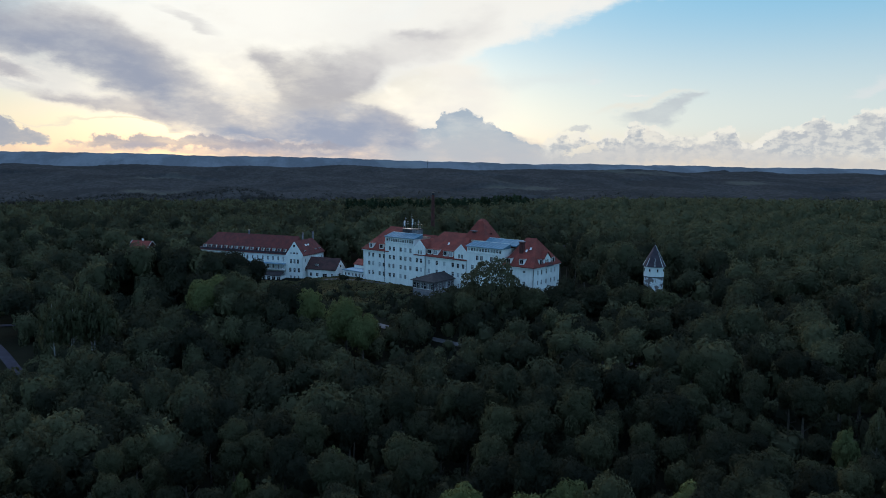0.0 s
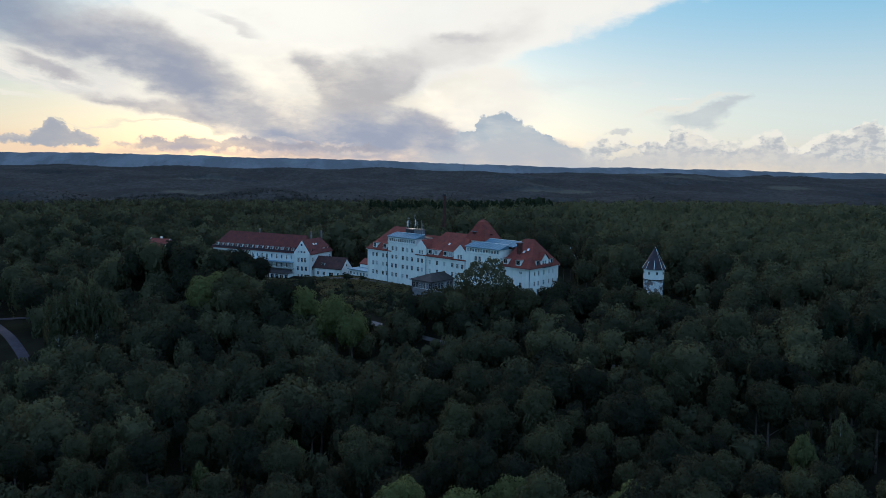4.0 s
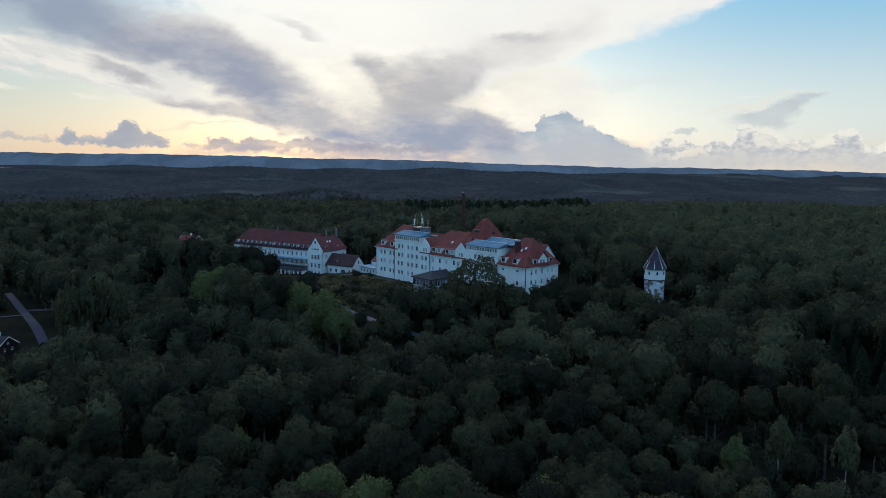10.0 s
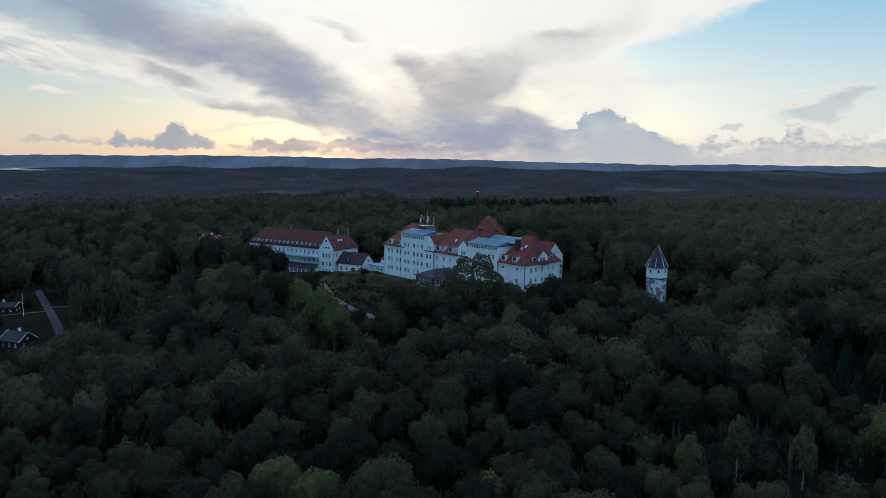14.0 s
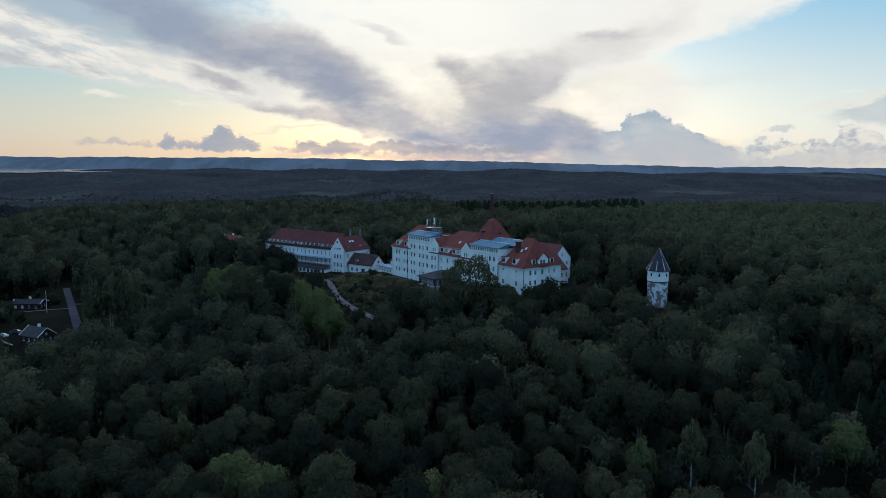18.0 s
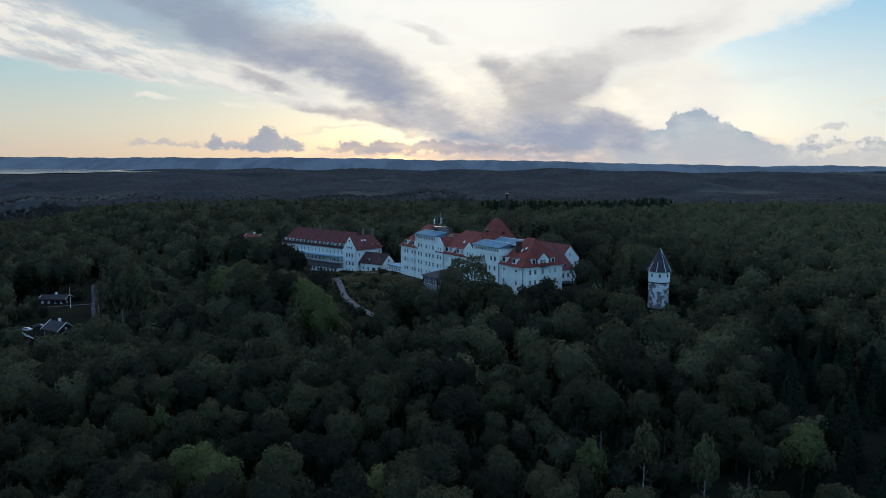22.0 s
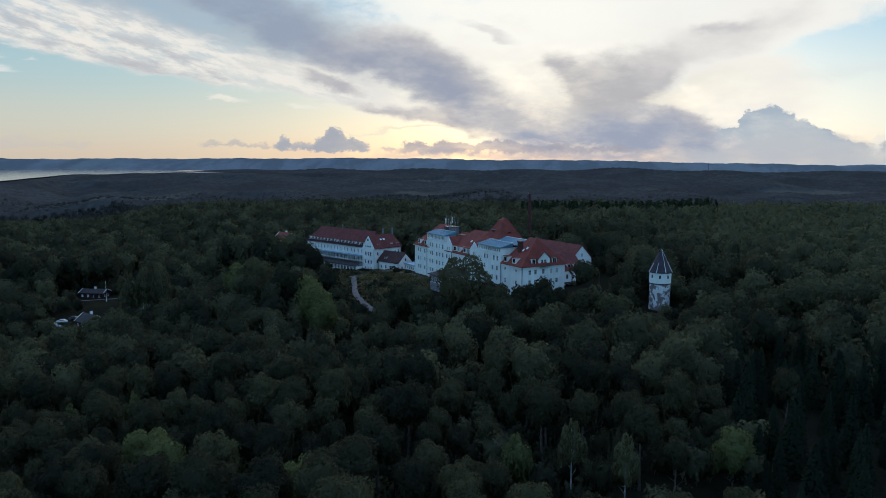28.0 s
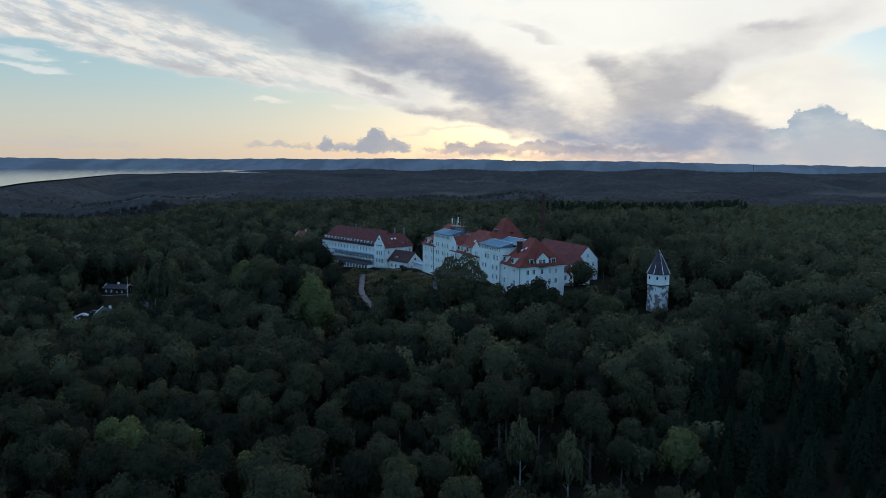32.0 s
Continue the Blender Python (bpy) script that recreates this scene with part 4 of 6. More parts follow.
def glazed_shed(parent, x0, x1, y0, y1, z0, z1, bays):
    """A shallow glazed roof that slopes up from the front, with glazing bars and a white rim."""
    bm = bmesh.new()
    rise = (z1 - z0) / (y1 - y0)
    solid(bm, [(x, y, z) for x in (x0, x1) for y, z in ((y0, z0), (y0, z0 + 0.22), (y1, z1 + 0.22), (y1, z0))], [(0, 4, 5, 1), (1, 5, 6, 2), (2, 6, 7, 3), (3, 7, 4, 0), (0, 1, 2, 3), (7, 6, 5, 4)])
    bmesh.ops.recalc_face_normals(bm, faces=bm.faces)
    roof = part("glazed_roof", bm, ROOF_GLASS, parent, "blue-grey wired-glass roof")
    for i in range(bays + 1):
        x = x0 + 0.06 + (x1 - x0 - 0.12) * i / bays
        bm = bmesh.new()
        solid(bm, [(q, y, z + rise * (y - y0)) for q in (x - 0.06, x + 0.06) for y, z in ((y0 - 0.02, z0 + 0.18), (y0 - 0.02, z0 + 0.29), (y1, z0 + 0.29), (y1, z0 + 0.18))], [(0, 4, 5, 1), (1, 5, 6, 2), (2, 6, 7, 3), (3, 7, 4, 0), (0, 1, 2, 3), (7, 6, 5, 4)])
        bmesh.ops.recalc_face_normals(bm, faces=bm.faces)
        part("glazing_bar", bm, METAL_ROOF, roof)
    part("ridge_rail", boxed((x0, y1, z1 + 0.1, x1, y1 + 0.12, z1 + 0.34)), TRIM, roof)


def main_building():
    b = root("hospital_building", *MAIN[:2], 0, MAIN[2], "long white plastered building with red tiled hipped roofs", "building")
    front = ((0.0, 0.0), (1.0, 0.0))
    end = ((78.5, 0.0), (0.0, 1.0))
    back = ((78.5, 18.0), (-1.0, 0.0))
    west = ((0.0, 18.0), (0.0, -1.0))

    def stretch(x):
        return ((x, 0.0), (1.0, 0.0))

    W, H = 1.15, 1.65
    # front walls, one for each stretch between the rainwater pipes
    wall_with_windows("wall", b, PLASTER, stretch(0), 12.2, -3, 12.3, [(10.25, W, H, (3.2, 5.3, 8.9, 11.0)), (6.85, W, H, (3.2, 5.3, 8.9, 11.0)), (3.2, W, H, (3.2, 5.3, 8.8, 11.0))])
    wall_with_windows("wall", b, PLASTER, ((12.2, -0.4), (1, 0)), 14.6, -3, 18.0,
                      [(16.95, 0.95, 1.25, [0.9 + 1.16 * i for i in range(12)]), (13.6, W, H, (2.3, 4.4, 7.9, 10.3, 12.8)), (10.25, W, H, (2.3, 4.4, 7.9, 10.3, 12.8)),
                       (6.85, W, H, (2.1, 4.2, 7.9, 10.3, 12.8)), (3.3, W, 1.6, (2.3, 4.4, 7.9, 10.3)), (-0.2, W, 1.2, (2.3, 8.0))])
    gable_wall(b, PLASTER, ((26.8, -0.4), (1, 0)), 0, 5.4, -3, 15.2, 18.0, [(13.5, 0.8, 1.4, (2.2, 3.5)), (10.25, W, H, (1.4, 3.4)), (6.85, W, H, (1.4, 3.4)), (3.3, W, H, (1.4, 3.4))])
    wall_with_windows("wall", b, PLASTER, stretch(32.2), 13.5, -3, 12.3, [(10.1, W, H, (1.5, 5.2, 8.7, 12.6)), (6.75, W, H, (1.5, 5.2, 8.6, 12.6)), (3.2, W, 1.6, (1.5, 12.6))])
    gable_wall(b, PLASTER, ((45.7, -0.3), (1, 0)), 0, 5.7, -3, 15.2, 17.9, [(13.5, 0.85, 1.5, (2.1, 3.4)), (10.0, W, H, (1.7, 4.0)), (6.6, W, 1.6, (1.7, 3.8)), (2.8, 0.7, 1.5, (1.9, 2.9))])
    wall_with_windows("wall", b, PLASTER, ((51.4, -0.4), (1, 0)), 14.8, -3, 17.5,
                      [(16.6, 0.9, 1.15, [0.85 + 1.19 * i for i in range(12)]), (13.7, W, H, (4.4, 6.2, 10.4, 12.6)), (10.2, W, H, (2.4, 4.4, 9.6, 12.4)), (6.8, W, H, (2.4, 4.4, 9.6, 12.4)), (3.2, W, H, (2.4, 9.6))])
    wall_with_windows("wall", b, PLASTER, stretch(66.2), 12.3, -3, 12.3, [(10.7, 1.2, 0.8, (2.2, 8.6)), (6.6, 1.1, 1.5, (2.2, 8.6)), (3.2, W, H, (2.2, 8.6))])
    # end, back and west walls
    wall_with_windows("wall", b, PLASTER, end, 18.0, -4, 12.3, [(10.3, 1.05, 1.6, (3.2, 5.6, 8.9, 12.1, 14.6)), (6.9, 1.05, 1.6, (3.2, 5.6, 8.9, 12.1, 14.6)), (3.4, 1.05, 1.6, (3.2, 5.6, 8.9, 12.1, 14.6))])
    wall_sheet("wall", b, PLASTER, back, 78.5, -3, 12.3, [])
    wall_with_windows("wall", b, PLASTER, west, 18.0, -3, 12.3, [(10.25, W, H, (3, 8, 13)), (6.85, W, H, (3, 8, 13))])
    # returns of the two tall blocks
    for x0, x1, z1, d in ((12.2, 26.8, 18.0, 9.5), (51.4, 66.2, 17.5, 10.5)):
        part("side_wall", boxed((x0, -0.05, 11.5, x0 + 0.3, d, z1)), PLASTER, b)
        part("side_wall", boxed((x1 - 0.3, -0.05, 11.5, x1, d, z1)), PLASTER, b)
    # tiled roofs: western hip, middle hip between the gables, end pavilion, and lower ranges behind the tall blocks
    for x0, x1, y0, ridge, top, label in ((-0.5, 14.0, -0.55, (6.8, 14.0), 21.2, "steep red tiled hip of the western end"),
                                          (26.7, 51.5, -0.55, (34.0, 46.0), 20.9, "red tiled hipped roof between the gables"),
                                          (66.0, 79.0, -0.55, (70.2, 74.2), 21.3, "steep red tiled hip over the end pavilion")):
        bm = bmesh.new()
        hip(bm, x0, y0, x1, 18.5, 12.4, ridge, top)
        part("roof", bm, RED_TILE, b, label)
    bm = bmesh.new()
    hip(bm, 13.0, 6.6, 28.0, 18.45, 12.35, (13.0, 28.0), 18.6)
    part("roof", bm, RED_TILE, b)
    bm = bmesh.new()
    hip(bm, 50.5, 3.2, 74.0, 18.45, 12.35, (50.5, 70.5), 19.4)
    part("roof", bm, RED_TILE, b)
    # roofs behind the two gables
    for x0, x1, top in ((26.6, 32.4, 18.2), (45.5, 51.6, 18.1)):
        bm = bmesh.new()
        hip(bm, x0, 0.0, x1, 8.0, 15.2, (0.0, 8.0), top, 0.25, "y")
        part("gable_roof", bm, RED_TILE, b)
        part("side_wall", boxed((x0 + 0.25, 0.0, 12.0, x1 - 0.25, 5.0, 14.94)), PLASTER, b)
    # sheet-metal roofs of the tall blocks
    part("flat_roof", boxed((11.9, 4.403, 18.0, 27.0, 9.6, 18.25)), DARK_SLATE, b)
    glazed_shed(b, 11.9, 27.0, -0.75, 4.4, 18.0, 19.3, 10)
    part("cornice", boxed((12.1, -0.62, 15.75, 26.8, -0.403, 16.05)), TRIM, b)
    glazed_shed(b, 51.1, 66.5, -0.8, 4.6, 17.5, 18.8, 10)
    glazed_shed(b, 53.5, 68.5, 4.9, 10.3, 18.2, 19.7, 8)
    part("cornice", boxed((51.3, -0.62, 15.35, 66.3, -0.403, 15.65)), TRIM, b)
    # white eaves boards
    part("eaves", boxed((-0.45, -0.5, 11.95, 12.1, -0.005, 12.14)), TRIM, b)
    part("eaves", boxed((32.3, -0.5, 11.95, 45.6, -0.005, 12.14)), TRIM, b)
    part("eaves", boxed((66.3, -0.5, 11.95, 78.95, -0.005, 12.14)), TRIM, b)
    part("eaves", boxed((78.505, -0.5, 11.95, 78.95, 18.4, 12.14)), TRIM, b)
    # rainwater pipes
    for x in (12.05, 32.35, 51.25, 66.35):
        bm = bmesh.new()
        rod(bm, (x, -0.55, -2), (x, -0.55, 12.2), 0.09, 0.09)
        part("rainwater_pipe", bm, PIPE, b)
    bm = bmesh.new()
    rod(bm, (78.6, -0.12, -3), (78.6, -0.12, 12.1), 0.08, 0.08)
    part("rainwater_pipe", bm, PIPE, b)
    # dormers
    for x in (4.2, 9.8, 34.1, 36.9, 41.3, 43.9, 68.6, 73.8):
        dormer(b, front, x, 0.05, 14.0, 1.9, 1.9, 2.6)
    for y in (4.7, 13.4):
        dormer(b, end, y, 0.05, 13.9, 1.7, 1.9, 1.9)
    # gabled balcony dormer of the end face
    gable_wall(b, PLASTER, ((78.55, 6.6), (0, 1)), 0, 4.8, 12.2, 14.7, 17.0, [(13.45, 1.1, 1.9, (1.6, 3.0))], "dormer_wall")
    bm = bmesh.new()
    gabled(bm, 73.5, 6.3, 78.95, 11.7, 14.85, 17.3)
    part("dormer_roof", bm, RED_TILE, b)
    bm = boxed((78.6, 7.0, 12.25, 80.0, 11.0, 12.4))
    for i in range(14):
        rod(bm, (79.92, 7.05 + 0.3 * i, 12.4), (79.92, 7.05 + 0.3 * i, 13.3), 0.025, 0.025, 5)
    box(bm, 79.88, 7.0, 13.3, 79.96, 11.0, 13.36)
    part("balcony", bm, PIPE, b, "dark iron balcony")
    # chimneys
    part("chimney", boxed((70.6, 3.6, 16, 72.0, 5.0, 19.9), (70.45, 3.45, 19.903, 72.15, 5.15, 20.15)), BRICK, b)
    part("chimney_cap", boxed((70.4, 3.4, 20.25, 72.2, 5.2, 20.42)), GRANITE, b)
    part("chimney", boxed((47.4, 8.4, 19, 48.8, 9.6, 22.0)), BRICK, b)
    part("chimney_cap", boxed((46.6, 8.2, 22.003, 49.4, 9.8, 22.25)), GRANITE, b)
    # roof-top plant room with aerials above the western tall block
    part("plant_room", boxed((16.0, 5.5, 18, 22.5, 9.5, 21.0)), PIPE, b, "dark plant room on the roof")
    part("plant_room", boxed((21.5, 4.5, 18.5, 24.5, 7.5, 21.2)), GRANITE, b, "grey plant room on the roof")
    part("plant_room_lid", boxed((21.3, 4.3, 21.203, 24.7, 7.7, 21.35)), DARK_SLATE, b)
    for x, y, top in ((16.2, 5.8, 24.0), (17.0, 6.0, 25.6), (17.9, 6.4, 24.3), (18.6, 8.6, 25.0), (19.4, 7.0, 27.0), (20.6, 5.8, 23.4), (21.2, 8.9, 24.6), (22.6, 5.2, 24.4), (24.9, 5.5, 23.6)):
        bm = bmesh.new()
        rod(bm, (x, y, 18.2), (x, y, top), 0.07, 0.035, 6)
        for i in range(3):
            rod(bm, (x - 0.5, y, top - 0.5 - 0.7 * i), (x + 0.5, y, top - 0.5 - 0.7 * i), 0.035, 0.035, 5)
        part("aerial", bm, STEEL, b)
    part("aerial_panel", boxed((16.7, 5.6, 22.0, 17.0, 5.85, 24.2)), TRIM, b)
    part("aerial_panel", boxed((19.9, 6.7, 22.5, 20.2, 6.95, 24.8)), TRIM, b)
    # stair tower with a steep pyramid roof
    part("tower_wall", boxed((44.6, 7.6, 10, 53.8, 16.8, 19.2)), PLASTER, b)
    bm = bmesh.new()
    c = (49.2, 12.2)
    ring = [[(c[0] + r * sx, c[1] + r * sy, z) for sx, sy in ((-1, -1), (1, -1), (1, 1), (-1, 1))] for r, z in ((5.1, 19.0), (4.2, 20.6), (1.3, 25.6))]
    solid(bm, ring[0] + ring[1] + ring[2], [(3, 2, 1, 0)] + [(4 * r + i, 4 * r + (i + 1) % 4, 4 * r + 4 + (i + 1) % 4, 4 * r + 4 + i) for r in (0, 1) for i in range(4)] + [(8, 9, 10, 11)])
    hip(bm, c[0] - 1.35, c[1] - 1.35, c[0] + 1.35, c[1] + 1.35, 25.6, (c[0] - 0.5, c[0] + 0.5), 26.5, 0.05)
    part("pyramid_roof", bm, RED_TILE, b, "steep red tiled pyramid roof")
    dormer(b, ((54.0, 10.0), (0, 1)), 2.2, -0.8, 20.9, 1.2, 1.0, 1.5, BROWN_TILE)
    # roof lights
    for x, y in ((73.2, 4.2), (74.4, 5.0), (40.0, 4.0)):
        z = 12.4 + 8.8 * (y + 0.55) / 9.5
        ob = part("roof_light", boxed((-0.35, -0.5, 0, 0.35, 0.5, 0.12)), TRIM, b)
        ob.matrix_local = Matrix.Translation((x, y, z + 0.5)) @ Matrix.Rotation(radians(43), 4, "X")
    # rear range parallel to the front, and the link to it
    face = ((48.8, 45.8), (0, 1))
    gable_wall(b, PLASTER, face, 0, 10.2, -5, 8.4, 13.6, [(9.9, 0.9, 1.3, (5.1,)), (6.4, 1.0, 1.5, (2.2, 5.1, 8.0)), (2.9, 1.0, 1.5, (2.2, 5.1, 8.0)), (-0.8, 1.2, 2.0, (2.4, 7.6))])
    wall_with_windows("wall", b, PLASTER, ((18.0, 45.8), (1, 0)), 30.8, -5, 8.4, [(6.4, 1.0, 1.5, [2 + 2.9 * i for i in range(10)]), (2.9, 1.0, 1.5, [2 + 2.9 * i for i in range(10)])])
    wall_sheet("wall", b, PLASTER, ((48.8, 56.0), (-1, 0)), 30.8, -5, 8.4, [])
    bm = bmesh.new()
    gabled(bm, 17.6, 45.3, 49.15, 56.5, 8.55, 13.95)
    part("roof", bm, BROWN_TILE, b, "brown-red tiled roof of the rear range")
    wall_with_windows("wall", b, PLASTER, ((57.0, 18.35), (0, 1)), 27.4, -5, 5.6, [(3.3, 1.1, 1.8, [3 + 2.6 * i for i in range(10)]), (-0.3, 1.1, 1.8, [3 + 2.6 * i for i in range(10)])])
    bm = bmesh.new()
    hip(bm, 44.0, 18.6, 57.5, 45.0, 5.7, (18.6, 45.0), 11.5, 0.25, "y")
    part("roof", bm, BROWN_TILE, b, "brown-red tiled link roof")
    for s in (14, 17, 20, 23):
        dormer(b, ((57.0, 18.35), (0, 1)), s, -1.0, 7.2, 1.5, 1.5, 2.0)
    part("canopy", boxed((57.2, 34, 1.0, 60.2, 42, 1.25), (59.9, 34.2, -5, 60.1, 34.4, 0.997), (59.9, 41.6, -5, 60.1, 41.8, 0.997)), DARK_SLATE, b, "dark entrance canopy")
    return b


def pavilion():
    """Glazed garden room before the facade, on a stone base, with a dark low roof."""
    p = root("garden_pavilion", *from_local(MAIN, 36.4, -12.3), 0, MAIN[2], "glazed garden pavilion with grey base and dark hipped roof", "pavilion")
    front, side, west = ((0, 0), (1, 0)), ((9.4, 0), (0, 1)), ((0, 11.8), (0, -1))
    for f, n in ((front, 9.4), (side, 11.8), (west, 11.8)):
        k = int(n / 1.55)
        step = n / k
        wall_with_windows("wall", p, MAUVE, f, n, 1.55, 5.3, [(3.55, step * 0.78, 2.0, [step * (i + 0.5) for i in range(k)])], (1, 1), 0.2)
        wall_with_windows("base_wall", p, GRANITE, f, n, -5.5, 1.545, [(-0.6, 0.9, 1.1, [step * (i + 0.5) for i in range(0, k, 2)])], (1, 0), 0.4)
        part("corner_post", boxed((-0.06, -0.06, -5.5, 0.24, 0.24, 5.29)), DARK_BAND, p).matrix_local = Matrix.Translation(place_on(f, 0, 0.0, 0))
    bm = bmesh.new()
    hip(bm, -0.7, -0.7, 10.1, 12.25, 5.45, (4.6, 11.9), 7.5, 0.2, "y")
    part("roof", bm, DARK_SLATE, p, "dark felt hipped roof")
    return p


def garden_stair():
    """Stone steps with sloping parapets from the terrace down beside the pavilion."""
    x, y = from_local(MAIN, 47.6, -3.4)
    g = root("garden_stair", x, y, 0, MAIN[2], "stone garden steps between sloping brownish parapets", "stairs")
    for i in range(24):
        part("step", boxed((0.35, -0.34 * (i + 1), -6.5, 2.35, -0.34 * i - 0.003, -0.3 - 0.17 * i)), GRANITE, g)
    for x0 in (0.0, 2.4):
        bm = bmesh.new()
        solid(bm, [(q, y, z) for q in (x0, x0 + 0.3) for y, z in ((0.2, 0.6), (-8.6, -3.6), (-8.6, -6.5), (0.2, -6.5))], [(0, 4, 5, 1), (1, 5, 6, 2), (2, 6, 7, 3), (3, 7, 4, 0), (0, 1, 2, 3), (7, 6, 5, 4)])
        bmesh.ops.recalc_face_normals(bm, faces=bm.faces)
        part("parapet", bm, MAUVE, g)


def long_wing():
    b = root("long_wing_building", *WING[:2], 0, WING[2], "long white wing with red tiled roof and dormer row", "building")
    front = ((-53.3, 0.0), (1.0, 0.0))
    wall_with_windows("wall", b, PLASTER, front, 45.1, -5, 7.3,
                      [(5.3, 0.9, 1.7, [1.4 + 2.6 * i for i in range(17)]), (1.7, 0.9, 1.8, [1.4 + 2.6 * i for i in range(17)]), (-2.2, 0.9, 1.8, [1.4 + 2.6 * i for i in range(17)])])
    wall_with_windows("wall", b, PLASTER, ((-53.3, 11.5), (0, -1)), 11.5, -5, 7.3, [(5.3, 0.9, 1.5, (2.5, 5.7, 9)), (1.7, 0.9, 1.5, (2.5, 5.7, 9))])
    wall_sheet("wall", b, PLASTER, ((-8.2, 11.5), (-1, 0)), 45.1, -5, 7.3, [])
    bm = bmesh.new()
    hip(bm, -53.8, -0.5, -6.0, 12.0, 7.4, (-48.2, -6.0), 14.6)
    part("roof", bm, BROWN_TILE, b, "brown-red tiled hipped roof")
    part("eaves_band", boxed((-53.5, -0.35, 7.45, -8.3, 0.6, 8.3)), DARK_BAND, b, "dark boarded band under the dormers")
    for i in range(16):
        dormer(b, ((-51.1, 0), (1, 0)), 2.76 * i, -0.05, 8.85, 1.25, 1.35, 2.2, TRIM, 0.0, BROWN_TILE)
    # cross wing with its pointed gable
    gable_wall(b, PLASTER, ((-8.2, -1.2), (1, 0)), 0, 8.2, -5, 7.5, 13.0,
               [(11.2, 0.8, 1.0, (4.1,)), (8.2, 0.8, 0.7, (2.6, 4.1, 5.6)), (4.7, 1.1, 1.9, (2.4, 4.1, 5.8)), (1.0, 1.1, 1.9, (2.0, 4.1, 6.2)), (-1.9, 0.9, 1.0, (2.2, 4.1, 6.0))])
    wall_with_windows("wall", b, PLASTER, ((0, -1.2), (0, 1)), 17.2, -5, 7.3, [(5.0, 1.0, 1.6, (2.5, 13.5, 15.5)), (1.2, 1.0, 1.8, (2.2,))])
    wall_sheet("wall", b, PLASTER, ((0, 16.0), (-1, 0)), 8.2, -5, 7.3, [])
    wall_sheet("wall", b, PLASTER, ((-8.2, 16.0), (0, -1)), 4.5, -5, 7.3, [])
    part("side_wall", boxed((-8.2, -0.84, -5, -7.9, -0.005, 7.3)), PLASTER, b)
    bm = bmesh.new()
    hip(bm, -8.7, -0.85, 0.5, 16.5, 7.35, (-0.85, 13.5), 13.3, 0.25, "y")
    part("roof", bm, BROWN_TILE, b, "brown-red tiled roof of the cross wing")
    for s in (2.0, 10.5, 14.0):
        dormer(b, ((0, 0), (0, 1)), s, -0.6, 8.6, 1.4, 1.3, 1.8, TRIM, 0.0, BROWN_TILE)
    for x, y in ((-2.4, 5.2), (-2.2, 6.8)):
        ob = part("roof_light", boxed((-0.4, -0.55, 0, 0.4, 0.55, 0.12)), TRIM, b)
        ob.matrix_local = Matrix.Translation((x, y, 11.1)) @ Matrix.Rotation(radians(52), 4, "Y")
    for x, y, z in ((-4.3, 14.3, 16.0), (-7.4, 11.0, 15.6), (-31.5, 5.75, 16.2)):
        part("chimney", boxed((x - 0.28, y - 0.28, 12.0, x + 0.28, y + 0.28, z)), GRANITE, b, "slim grey plastered chimney")
        part("chimney_cap", boxed((x - 0.36, y - 0.36, z + 0.003, x + 0.36, y + 0.36, z + 0.15)), PIPE, b)
    # balconies and the glazed veranda along the garden front
    x0, x1 = -42.0, -8.3
    part("balcony_floor", boxed((x0, -2.6, 0.75, x1, -0.01, 1.0)), TRIM, b)
    bm = boxed((x0, -2.58, 1.95, x1, -2.50, 2.02))
    for i in range(68):
        x = x0 + 0.05 + (x1 - x0 - 0.1) * i / 67
        box(bm, x - 0.02, -2.56, 1.0, x + 0.02, -2.52, 1.95)
    part("railing", bm, DARK_BAND, b)
    part("balcony_roof", boxed((x0, -2.9, 3.3, x1, -0.01, 3.5)), METAL_ROOF, b)
    for i in range(12):
        x = x0 + 0.1 + (x1 - x0 - 0.2) * i / 11
        part("post", boxed((x - 0.08, -2.7, 1.0, x + 0.08, -2.54, 3.297)), TRIM, b)
    bm = bmesh.new()
    solid(bm, [(x, y, z) for x in (x0, x1) for y, z in ((-5.4, -1.15), (-2.4, 0.2), (-2.4, 0.0), (-5.4, -1.35))], [(0, 4, 5, 1), (1, 5, 6, 2), (2, 6, 7, 3), (3, 7, 4, 0), (0, 1, 2, 3), (7, 6, 5, 4)])
    part("veranda_roof", bm, DARK_SLATE, b, "dark sloping veranda roof")
    n = 14
    step = (x1 - x0) / n
    wall_with_windows("veranda_wall", b, TRIM, ((x0, -5.1), (1, 0)), x1 - x0, -6, -1.4, [(-2.5, step * 0.7, 1.7, [step * (i + 0.5) for i in range(n)])], (1, 1), 0.2)
    part("veranda_end", boxed((x1 - 0.2, -4.9, -6, x1, -1.25, -1.36)), TRIM, b)
    return b


